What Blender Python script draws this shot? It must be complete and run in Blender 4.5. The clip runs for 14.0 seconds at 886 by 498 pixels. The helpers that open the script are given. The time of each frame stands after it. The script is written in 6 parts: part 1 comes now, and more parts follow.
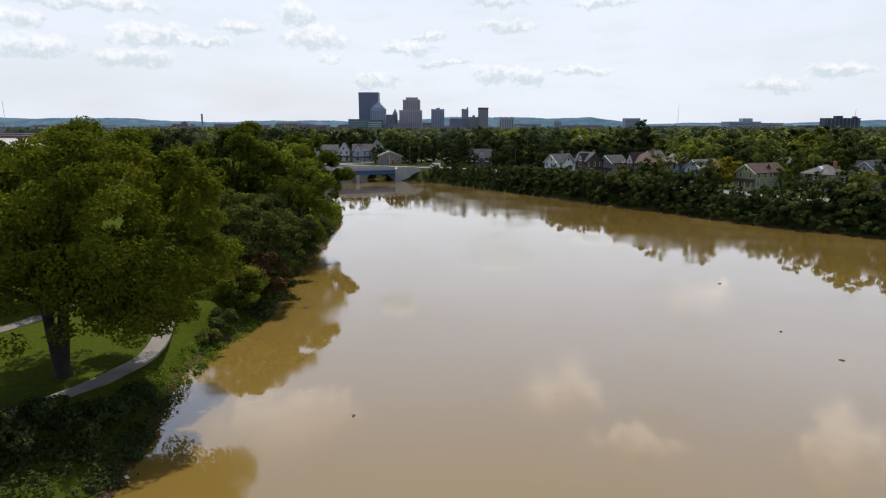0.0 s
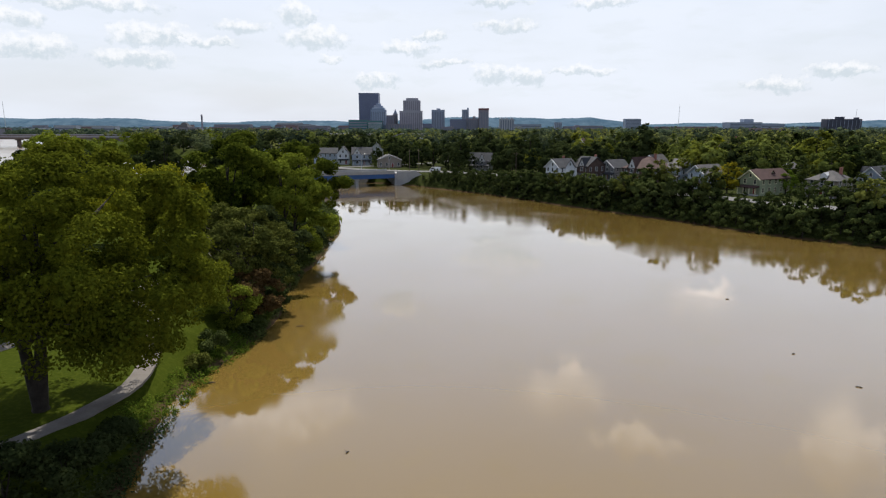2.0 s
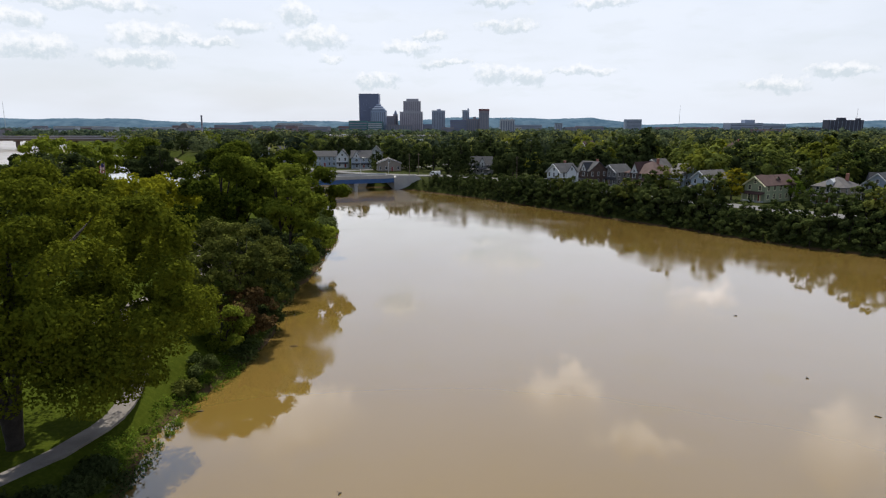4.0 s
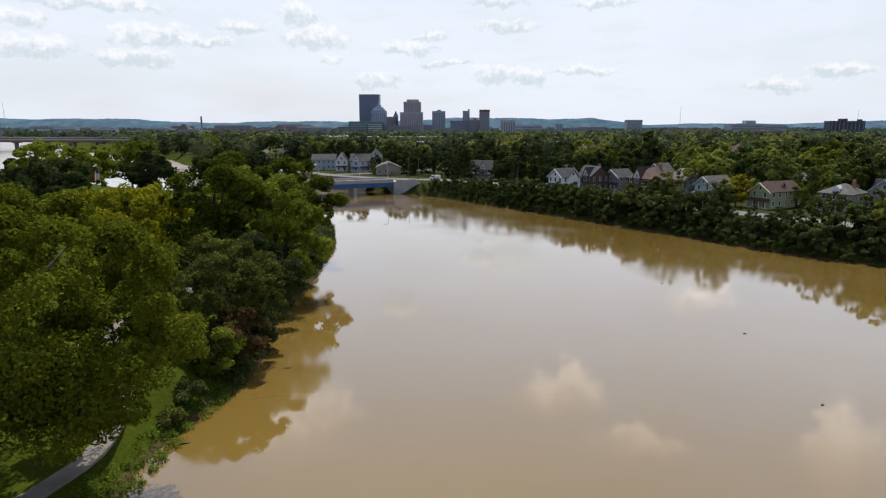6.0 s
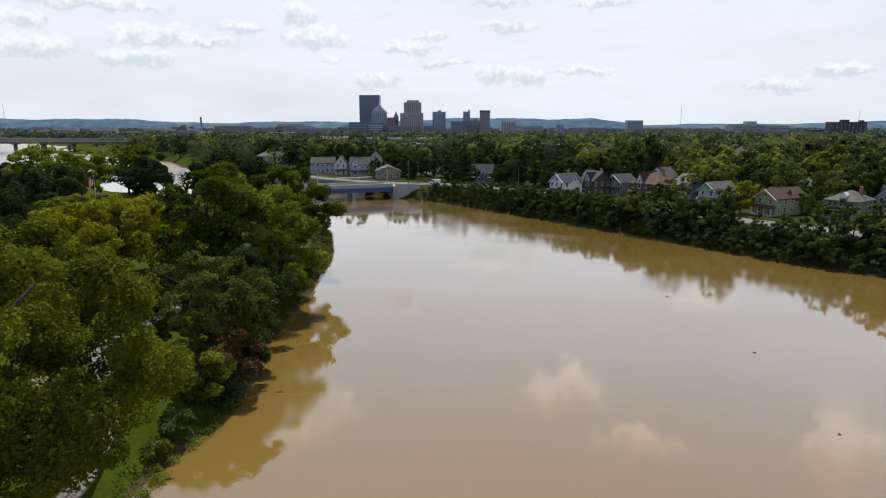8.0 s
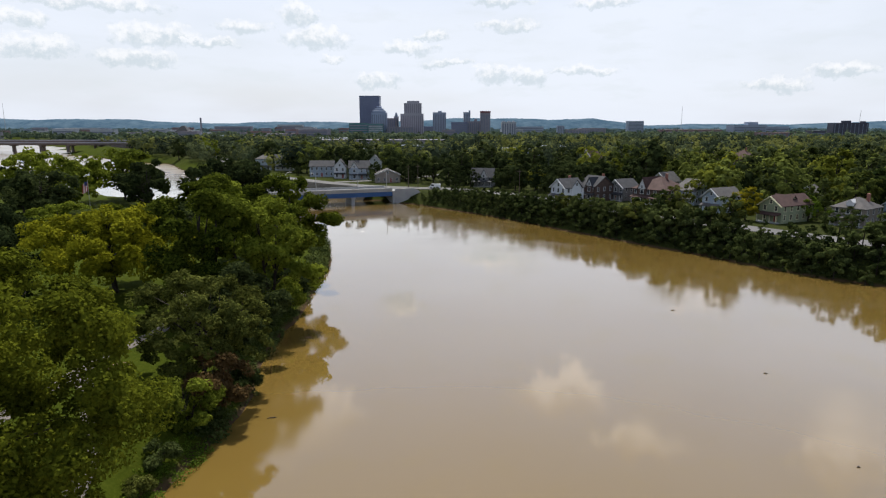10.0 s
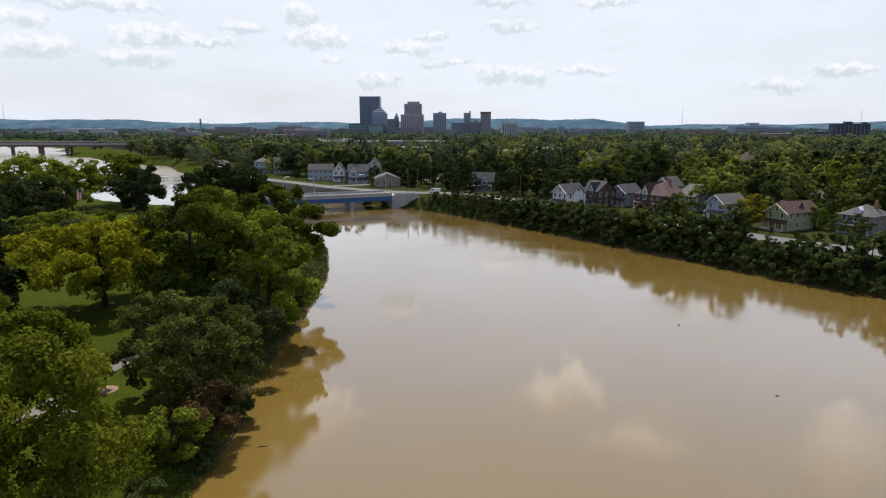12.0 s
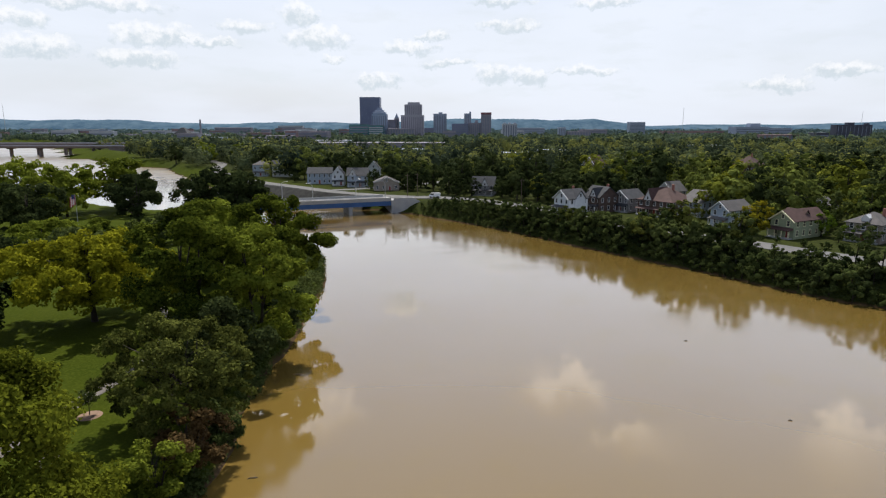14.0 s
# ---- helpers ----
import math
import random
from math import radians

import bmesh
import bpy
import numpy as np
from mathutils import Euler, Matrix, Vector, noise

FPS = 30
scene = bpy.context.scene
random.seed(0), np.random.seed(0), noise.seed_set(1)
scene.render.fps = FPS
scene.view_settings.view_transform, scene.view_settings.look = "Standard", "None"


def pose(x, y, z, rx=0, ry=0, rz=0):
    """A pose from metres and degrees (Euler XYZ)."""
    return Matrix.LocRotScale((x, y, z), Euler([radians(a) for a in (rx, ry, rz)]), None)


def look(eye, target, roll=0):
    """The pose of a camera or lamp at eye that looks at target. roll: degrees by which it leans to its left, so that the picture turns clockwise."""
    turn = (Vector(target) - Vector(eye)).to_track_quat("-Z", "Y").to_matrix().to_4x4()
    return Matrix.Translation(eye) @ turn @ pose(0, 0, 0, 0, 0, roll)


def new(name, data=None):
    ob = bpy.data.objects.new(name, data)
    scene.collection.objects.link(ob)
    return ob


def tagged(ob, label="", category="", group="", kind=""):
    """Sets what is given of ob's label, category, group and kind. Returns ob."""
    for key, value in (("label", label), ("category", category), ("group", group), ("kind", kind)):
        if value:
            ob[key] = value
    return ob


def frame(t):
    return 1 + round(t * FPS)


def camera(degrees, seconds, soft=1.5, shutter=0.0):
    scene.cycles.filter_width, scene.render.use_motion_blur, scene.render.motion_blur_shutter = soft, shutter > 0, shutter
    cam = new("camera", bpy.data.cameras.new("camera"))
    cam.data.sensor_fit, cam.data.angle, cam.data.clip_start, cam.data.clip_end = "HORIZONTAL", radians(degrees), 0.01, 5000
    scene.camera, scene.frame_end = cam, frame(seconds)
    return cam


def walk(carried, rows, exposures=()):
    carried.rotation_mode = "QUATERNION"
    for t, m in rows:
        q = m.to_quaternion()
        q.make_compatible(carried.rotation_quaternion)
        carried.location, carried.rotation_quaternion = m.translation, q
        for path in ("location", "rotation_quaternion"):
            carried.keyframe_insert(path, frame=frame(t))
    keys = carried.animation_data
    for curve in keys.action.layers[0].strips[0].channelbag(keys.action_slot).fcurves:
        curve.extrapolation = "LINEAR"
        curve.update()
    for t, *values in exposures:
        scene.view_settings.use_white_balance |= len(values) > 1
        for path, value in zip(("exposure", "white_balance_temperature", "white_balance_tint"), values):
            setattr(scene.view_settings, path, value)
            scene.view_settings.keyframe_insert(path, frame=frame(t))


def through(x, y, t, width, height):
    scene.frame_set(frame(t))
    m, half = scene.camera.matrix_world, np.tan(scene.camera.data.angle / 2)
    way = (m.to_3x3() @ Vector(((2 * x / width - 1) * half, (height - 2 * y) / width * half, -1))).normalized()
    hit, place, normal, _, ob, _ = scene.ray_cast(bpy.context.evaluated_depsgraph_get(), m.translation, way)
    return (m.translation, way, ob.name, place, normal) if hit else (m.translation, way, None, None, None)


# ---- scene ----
cam = camera(71.5, 14.0, soft=1.2)
walk(cam, [
    (0.0, pose(0.000, 0.000, 25.998, 78.630, 0, -0.019)),
    (1.0, pose(0.082, 1.692, 26.850, 78.630, 0, -0.001)),
    (2.0, pose(0.164, 3.398, 27.702, 78.630, 0, 0.017)),
    (3.0, pose(0.246, 5.120, 28.553, 78.630, 0, 0.035)),
    (4.0, pose(0.328, 6.857, 29.404, 78.630, 0, 0.053)),
    (5.0, pose(0.411, 8.609, 30.253, 78.630, 0, 0.071)),
    (6.0, pose(0.494, 10.375, 31.102, 78.630, 0, 0.090)),
    (7.0, pose(0.577, 12.157, 31.951, 78.630, 0, 0.108)),
    (8.0, pose(0.660, 13.953, 32.798, 78.630, 0, 0.126)),
    (9.0, pose(0.743, 15.765, 33.645, 78.630, 0, 0.144)),
    (10.0, pose(0.827, 17.591, 34.491, 78.630, 0, 0.162)),
    (11.0, pose(0.911, 19.433, 35.336, 78.630, 0, 0.181)),
    (12.0, pose(0.995, 21.289, 36.180, 78.630, 0, 0.199)),
    (13.0, pose(1.080, 23.161, 37.024, 78.630, 0, 0.217)),
    (14.0, pose(1.165, 25.047, 37.867, 78.630, 0, 0.235)),
], exposures=[(0.0, 0.0), (14.0, 0.0)])

# ---- world and sun ----
SUN_TO = Vector((0.0, 1.0, 1.58)).normalized()
world = bpy.data.worlds.new("sky")
scene.world = world
world.use_nodes = True
wn, wl = world.node_tree.nodes, world.node_tree.links
wn.clear()


def wnode(kind, **kw):
    n = wn.new(kind)
    for k, v in kw.items():
        n.inputs[k].default_value = v
    return n


def wmath(op, a, b=None):
    n = wn.new("ShaderNodeMath")
    n.operation = op
    for i, v in enumerate((a, b)):
        if v is None:
            continue
        if isinstance(v, (int, float)):
            n.inputs[i].default_value = v
        else:
            wl.new(v, n.inputs[i])
    return n.outputs[0]


def wmix(fac, a, b):
    n = wn.new("ShaderNodeMix")
    n.data_type = "RGBA"
    for sock, v in ((n.inputs[0], fac), (n.inputs[6], a), (n.inputs[7], b)):
        if isinstance(v, (int, float, tuple)):
            sock.default_value = v
        else:
            wl.new(v, sock)
    return n.outputs[2]


sky = wn.new("ShaderNodeTexSky")
sky.sky_type = "NISHITA"
sky.sun_disc = False
sky.sun_elevation = math.asin(SUN_TO.z)
sky.sun_rotation = math.atan2(SUN_TO.x, SUN_TO.y)
sky.air_density, sky.dust_density, sky.ozone_density = 1.0, 2.5, 1.0
gen = wn.new("ShaderNodeTexCoord").outputs["Generated"]
sep = wn.new("ShaderNodeSeparateXYZ")
wl.new(gen, sep.inputs[0])
azim = wmath("ARCTAN2", sep.outputs[0], sep.outputs[1])
elev = wmath("ARCSINE", sep.outputs[2])


def cloud_cover(lift, scale_u, scale_v, low, high, seed, detail=6.0):
    """Cloud cover at the place of the sky that lies lift radians higher."""
    comb = wn.new("ShaderNodeCombineXYZ")
    wl.new(wmath("MULTIPLY", azim, scale_u), comb.inputs[0])
    wl.new(wmath("MULTIPLY", wmath("ADD", elev, lift), scale_v), comb.inputs[1])
    comb.inputs[2].default_value = seed
    nz = wnode("ShaderNodeTexNoise", Scale=1.0, Detail=detail, Roughness=0.55)
    wl.new(comb.outputs[0], nz.inputs["Vector"])
    mp = wnode("ShaderNodeMapRange")
    mp.interpolation_type = "SMOOTHSTEP"
    mp.inputs[1].default_value, mp.inputs[2].default_value = low, high
    wl.new(nz.outputs[0], mp.inputs[0])
    return mp.outputs[0]


# the cumulus that stand in the sky: bearing, height, half width, half height in radians
LOW_CLOUDS = [(-0.075, 0.285, 0.038, 0.022), (0.095, 0.210, 0.070, 0.024), (-0.590, 0.132, 0.043, 0.015), (-0.502, 0.161, 0.098, 0.014), (-0.423, 0.120, 0.060, 0.020), (-0.347, 0.117, 0.037, 0.008), (-0.447, 0.089, 0.053, 0.016), (-0.300, 0.141, 0.039, 0.013),
              (-0.222, 0.160, 0.031, 0.020), (-0.198, 0.127, 0.051, 0.019), (-0.172, 0.100, 0.019, 0.008), (-0.567, 0.099, 0.049, 0.017), (-0.056, 0.115, 0.041, 0.012), (-0.017, 0.133, 0.027, 0.010),
              (0.005, 0.093, 0.041, 0.008), (0.076, 0.074, 0.031, 0.019), (0.131, 0.072, 0.029, 0.016), (0.097, 0.147, 0.049, 0.010), (0.219, 0.080, 0.049, 0.009), (0.083, 0.183, 0.043, 0.009),
              (0.243, 0.177, 0.045, 0.011), (0.484, 0.054, 0.041, 0.013), (0.559, 0.070, 0.041, 0.011), (-0.105, 0.067, 0.035, 0.017)]
HIGH_CLOUDS = [(0.195, 0.416, 0.075, 0.045), (0.324, 0.486, 0.070, 0.030), (0.615, 0.427, 0.050, 0.060), (-0.260, 0.455, 0.110, 0.050), (0.400, 0.255, 0.045, 0.020)]
warp_at = wn.new("ShaderNodeCombineXYZ")
wl.new(azim, warp_at.inputs[0])
wl.new(elev, warp_at.inputs[1])


def ragged(scale, amount, seed):
    """The sky's coordinates pushed about by noise, for uneven edges."""
    nz = wnode("ShaderNodeTexNoise", Scale=scale, Detail=6.0, Roughness=0.66)
    mv = wn.new("ShaderNodeVectorMath")
    mv.inputs[1].default_value = (seed, seed * 0.7, 0)
    wl.new(warp_at.outputs[0], mv.inputs[0])
    wl.new(mv.outputs[0], nz.inputs["Vector"])
    sp = wn.new("ShaderNodeSeparateColor")
    wl.new(nz.outputs["Color"], sp.inputs[0])
    return [wmath("MULTIPLY", wmath("SUBTRACT", sp.outputs[i], 0.5), amount) for i in range(2)]


def cumulus(clouds, scale, amount, seed, floor, fray):
    """Cover of the clouds, and how far up its cloud each place lies."""
    du, dv = ragged(scale, amount, seed)
    u, v = wmath("ADD", azim, du), wmath("ADD", elev, wmath("MULTIPLY", dv, 0.6))
    cover, up = None, None
    for a, e, w, h in clouds:
        x2 = wmath("POWER", wmath("ABSOLUTE", wmath("MULTIPLY", wmath("SUBTRACT", u, a), 1 / w)), 2.0)
        y1 = wmath("MULTIPLY", wmath("SUBTRACT", v, e), 1 / h)
        # flatter below than above
        y2 = wmath("MULTIPLY", y1, wmath("ADD", wmath("MULTIPLY", wmath("LESS_THAN", y1, 0.0), floor), 1.0))
        c = wmath("SUBTRACT", 1.0, wmath("ADD", x2, wmath("MULTIPLY", y2, y2)))
        cover = c if cover is None else wmath("MAXIMUM", cover, c)
        part_up = wmath("MULTIPLY", wmath("GREATER_THAN", c, -0.3), y1)
        up = part_up if up is None else wmath("ADD", up, part_up)
    bits = ragged(scale * 2.2, fray, seed + 3.1)
    cover, up = wmath("ADD", cover, bits[0]), wmath("ADD", up, bits[1])
    mp = wnode("ShaderNodeMapRange")
    mp.interpolation_type = "SMOOTHSTEP"
    mp.inputs[1].default_value, mp.inputs[2].default_value = -0.55, 0.80
    wl.new(cover, mp.inputs[0])
    tone = wnode("ShaderNodeMapRange")
    tone.interpolation_type = "SMOOTHSTEP"
    tone.inputs[1].default_value, tone.inputs[2].default_value = -0.45, 0.85
    wl.new(up, tone.inputs[0])
    return mp.outputs[0], tone.outputs[0]


puffs = cloud_cover(0.0, 13.0, 46.0, 0.48, 0.70, 3.0)
veil = cloud_cover(0.0, 2.2, 7.0, 0.25, 0.62, 9.0, 4.0)
SKY_STRENGTH = 0.10
scaled = wn.new("ShaderNodeVectorMath")
scaled.operation = "SCALE"
scaled.inputs[3].default_value = SKY_STRENGTH
wl.new(sky.outputs[0], scaled.inputs[0])
low_sky = wnode("ShaderNodeMapRange")
low_sky.interpolation_type = "SMOOTHSTEP"
low_sky.inputs[1].default_value, low_sky.inputs[2].default_value = 0.30, 1.0
low_sky.inputs[3].default_value, low_sky.inputs[4].default_value = 1.0, 0.12
wl.new(elev, low_sky.inputs[0])
deep = wnode("ShaderNodeMapRange")
deep.inputs[1].default_value, deep.inputs[2].default_value = 0.16, 0.42
wl.new(elev, deep.inputs[0])
veiled = wmix(wmath("MULTIPLY", wmath("ADD", wmath("MULTIPLY", veil, 0.22), 0.72), low_sky.outputs[0]), scaled.outputs[0], wmix(deep.outputs[0], (0.87, 0.925, 1.03, 1), (0.76, 0.89, 1.20, 1)))
# thin streaks close to the horizon
rim = wnode("ShaderNodeMapRange")
rim.interpolation_type = "SMOOTHSTEP"
rim.inputs[1].default_value, rim.inputs[2].default_value = 0.012, 0.05
rim.inputs[3].default_value, rim.inputs[4].default_value = 0.0, 0.30
wl.new(elev, rim.inputs[0])
streaked = wmix(wmath("MULTIPLY", puffs, rim.outputs[0]), veiled, (0.74, 0.80, 0.84, 1))
low_cover, low_tone = cumulus(LOW_CLOUDS, 34.0, 0.060, 1.7, 0.5, 3.2)
low_clouded = wmix(wmath("MULTIPLY", low_cover, 0.66), streaked, wmix(low_tone, (0.60, 0.69, 0.75, 1), (1.04, 1.04, 1.05, 1)))
# the higher clouds stand nearer to the sun and are brighter
high_cover, high_tone = cumulus(HIGH_CLOUDS, 14.0, 0.16, 5.3, 0.2, 2.6)
clouded = wmix(wmath("MULTIPLY", high_cover, 0.46), low_clouded, wmix(high_tone, (1.95, 1.80, 1.70, 1), (1.05, 0.97, 0.95, 1)))
back = wn.new("ShaderNodeBackground")
# the haze is brightest on the sun's side of the sky
side = wnode("ShaderNodeMapRange")
side.interpolation_type = "SMOOTHSTEP"
side.inputs[1].default_value, side.inputs[2].default_value = -0.5, 0.8
side.inputs[3].default_value, side.inputs[4].default_value = 0.74, 1.0
wl.new(wmath("COSINE", azim), side.inputs[0])
sided = wn.new("ShaderNodeVectorMath")
sided.operation = "SCALE"
wl.new(clouded, sided.inputs[0])
wl.new(side.outputs[0], sided.inputs[3])
wl.new(sided.outputs[0], back.inputs["Color"])
back.inputs["Strength"].default_value = 1.0
wout = wn.new("ShaderNodeOutputWorld")
wl.new(back.outputs[0], wout.inputs[0])

sun = new("sun", bpy.data.lights.new("sun", "SUN"))
sun.data.energy, sun.data.angle, sun.data.color = 4.6, radians(0.6), (1.0, 0.95, 0.86)
sun.matrix_world = look(SUN_TO * 100, (0, 0, 0))


# ---- materials ----
def material(name, a, b, rough=0.8, scale=1.0, fine=8.0, bump=0.0, metal=0.0, per_object=0.0, specular=0.4):
    """Two colours mixed by noise at two scales, with a little relief."""
    m = bpy.data.materials.new(name)
    m.use_nodes = True
    n, l = m.node_tree.nodes, m.node_tree.links
    p = n["Principled BSDF"]
    geo = n.new("ShaderNodeNewGeometry")
    coarse, grain = n.new("ShaderNodeTexNoise"), n.new("ShaderNodeTexNoise")
    for tex, sc in ((coarse, scale), (grain, fine)):
        tex.inputs["Scale"].default_value, tex.inputs["Detail"].default_value = sc, 5.0
        l.new(geo.outputs["Position"], tex.inputs["Vector"])
    add = n.new("ShaderNodeMath")
    add.operation = "MULTIPLY_ADD"
    add.inputs[1].default_value, add.inputs[2].default_value = 0.5, -0.0
    l.new(grain.outputs[0], add.inputs[0])
    l.new(coarse.outputs[0], add.inputs[2])
    mp = n.new("ShaderNodeMapRange")
    mp.inputs[1].default_value, mp.inputs[2].default_value = 0.5, 1.0
    l.new(add.outputs[0], mp.inputs[0])
    fac = mp.outputs[0]
    if per_object:
        info = n.new("ShaderNodeObjectInfo")
        more = n.new("ShaderNodeMath")
        more.operation = "MULTIPLY_ADD"
        more.inputs[1].default_value = per_object
        l.new(info.outputs["Random"], more.inputs[0])
        l.new(fac, more.inputs[2])
        fac = more.outputs[0]
    mix = n.new("ShaderNodeMix")
    mix.data_type = "RGBA"
    mix.inputs[6].default_value, mix.inputs[7].default_value = (*a, 1), (*b, 1)
    l.new(fac, mix.inputs[0])
    l.new(mix.outputs[2], p.inputs["Base Color"])
    p.inputs["Roughness"].default_value, p.inputs["Metallic"].default_value = rough, metal
    p.inputs["Specular IOR Level"].default_value = specular
    if bump:
        bp = n.new("ShaderNodeBump")
        bp.inputs["Strength"].default_value, bp.inputs["Distance"].default_value = bump, 0.05
        l.new(grain.outputs[0], bp.inputs["Height"])
        l.new(bp.outputs[0], p.inputs["Normal"])
    return m


def leaf_material(name, a, b, through=0.35, patch=0.12, by_leaf=0.36, low=0.42, high=1.22, by_tree=0.45):
    """Foliage: two greens by patch, leaf and tree, partly lit through."""
    m = bpy.data.materials.new(name)
    m.use_nodes = True
    n, l = m.node_tree.nodes, m.node_tree.links
    out = n["Material Output"]
    p = n["Principled BSDF"]
    geo, info, nz = n.new("ShaderNodeNewGeometry"), n.new("ShaderNodeObjectInfo"), n.new("ShaderNodeTexNoise")
    nz.inputs["Scale"].default_value, nz.inputs["Detail"].default_value = patch, 2.0
    l.new(geo.outputs["Position"], nz.inputs["Vector"])
    s1, s2 = n.new("ShaderNodeMath"), n.new("ShaderNodeMath")
    for s_, f_ in ((s1, by_leaf), (s2, by_tree)):
        s_.operation = "MULTIPLY_ADD"
        s_.inputs[1].default_value = f_
    l.new(geo.outputs["Random Per Island"], s1.inputs[0])
    l.new(nz.outputs[0], s1.inputs[2])
    l.new(info.outputs["Random"], s2.inputs[0])
    l.new(s1.outputs[0], s2.inputs[2])
    mp = n.new("ShaderNodeMapRange")
    mp.inputs[1].default_value, mp.inputs[2].default_value = low, high
    l.new(s2.outputs[0], mp.inputs[0])
    mix = n.new("ShaderNodeMix")
    mix.data_type = "RGBA"
    mix.inputs[6].default_value, mix.inputs[7].default_value = (*a, 1), (*b, 1)
    l.new(mp.outputs[0], mix.inputs[0])
    l.new(mix.outputs[2], p.inputs["Base Color"])
    p.inputs["Roughness"].default_value = 0.6
    p.inputs["Specular IOR Level"].default_value = 0.0
    tr = n.new("ShaderNodeBsdfTranslucent")
    l.new(mix.outputs[2], tr.inputs["Color"])
    sh = n.new("ShaderNodeMixShader")
    sh.inputs[0].default_value = through
    l.new(p.outputs[0], sh.inputs[1])
    l.new(tr.outputs[0], sh.inputs[2])
    l.new(sh.outputs[0], out.inputs["Surface"])
    return m


LEAF_GREEN = leaf_material("leaf_green", (0.020, 0.034, 0.005), (0.204, 0.243, 0.029), 0.30)
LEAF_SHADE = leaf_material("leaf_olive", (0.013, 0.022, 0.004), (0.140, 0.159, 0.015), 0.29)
LEAF_OPEN = leaf_material("leaf_open", (0.015, 0.024, 0.006), (0.164, 0.179, 0.040), 0.26)
LEAF_SUNNY = leaf_material("leaf_sunny", (0.060, 0.075, 0.009), (0.232, 0.250, 0.037), 0.27, 0.12, 0.30, 0.50, 1.55, 0.95)
LEAF_YELLOW = leaf_material("leaf_yellow_green", (0.060, 0.070, 0.005), (0.238, 0.238, 0.016), 0.30)
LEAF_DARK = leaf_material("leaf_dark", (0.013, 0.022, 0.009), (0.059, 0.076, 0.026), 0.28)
LEAF_BANK = leaf_material("leaf_bank", (0.020, 0.034, 0.011), (0.100, 0.124, 0.037), 0.24)
LEAF_TOWN = leaf_material("leaf_town", (0.020, 0.035, 0.010), (0.201, 0.234, 0.051), 0.24, 0.12, 0.30, 0.50, 1.55, 0.95)
LEAF_BROWN = leaf_material("leaf_brown", (0.048, 0.031, 0.015), (0.144, 0.093, 0.038), 0.2)
LEAF_GOLD = leaf_material("leaf_gold", (0.130, 0.122, 0.012), (0.300, 0.262, 0.020), 0.45)
LEAF_BRIGHT = leaf_material("leaf_bright", (0.045, 0.090, 0.010), (0.120, 0.172, 0.022))
# woods in three tones for sunlit and shaded canopy, blued slightly for haze
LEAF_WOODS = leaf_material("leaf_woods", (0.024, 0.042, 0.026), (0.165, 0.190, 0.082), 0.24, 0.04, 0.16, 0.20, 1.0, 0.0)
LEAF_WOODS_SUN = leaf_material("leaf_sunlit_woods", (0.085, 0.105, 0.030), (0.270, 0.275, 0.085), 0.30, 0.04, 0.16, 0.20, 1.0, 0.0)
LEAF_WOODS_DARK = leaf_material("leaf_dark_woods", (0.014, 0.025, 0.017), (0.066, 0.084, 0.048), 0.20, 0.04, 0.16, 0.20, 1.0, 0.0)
# aerial haze painted in: leaf colours turn paler and bluer with distance
LEAF_MID = leaf_material("leaf_hazed_mid_woods", (0.042, 0.070, 0.052), (0.165, 0.205, 0.115), 0.25, 0.05, 0.16, 0.42, 0.74, 0.0)
LEAF_FAR = leaf_material("leaf_hazed_far_woods", (0.060, 0.100, 0.110), (0.130, 0.185, 0.180), 0.25, 0.03, 0.25, 0.40, 0.85)
BARK = material("bark", (0.016, 0.012, 0.009), (0.042, 0.033, 0.026), 0.9, 1.5, 9.0, 0.6)
# the ridges' haze is part of this blue-green colour
HILLS = material("hazed_hills", (0.042, 0.085, 0.130), (0.115, 0.175, 0.225), 1.0, 0.010, 0.045, 0.0, specular=0.0)
CONCRETE = material("concrete", (0.31, 0.315, 0.32), (0.41, 0.41, 0.405), 0.85, 0.3, 4.0, 0.2)
PATH_STONE = material("path_concrete", (0.125, 0.11, 0.095), (0.19, 0.17, 0.15), 0.9, 0.5, 6.0, 0.2)
ASPHALT = material("asphalt", (0.105, 0.103, 0.102), (0.160, 0.156, 0.152), 0.9, 0.2, 5.0, 0.1)
DARK_ASPHALT = material("dark_asphalt", (0.06, 0.06, 0.06), (0.11, 0.105, 0.10), 0.9, 0.3, 6.0, 0.2)
STONE_SLOPE = material("stone_revetment", (0.030, 0.031, 0.028), (0.070, 0.068, 0.062), 0.95, 0.4, 3.0, 0.5, specular=0.05)
BLUE_STEEL = material("blue_painted_steel", (0.022, 0.080, 0.230), (0.034, 0.110, 0.290), 0.45, 0.4, 5.0)
GALVANISED = material("galvanised_steel", (0.42, 0.43, 0.44), (0.55, 0.56, 0.57), 0.45, 1.0, 8.0, 0.0, 0.6)
POLE_WOOD = material("pole_wood", (0.10, 0.075, 0.055), (0.17, 0.13, 0.10), 0.9, 1.0, 8.0)
WHITE_SIDING = material("white_siding", (0.56, 0.59, 0.63), (0.68, 0.70, 0.72), 0.6, 0.5, 6.0)
BLUE_SIDING = material("pale_blue_siding", (0.26, 0.32, 0.40), (0.34, 0.40, 0.47), 0.6, 0.5, 6.0)
GREEN_SIDING = material("sage_green_siding", (0.23, 0.27, 0.17), (0.31, 0.34, 0.22), 0.65, 0.5, 6.0)
CREAM_TRIM = material("cream_trim", (0.62, 0.58, 0.36), (0.72, 0.68, 0.46), 0.55, 0.6, 6.0)
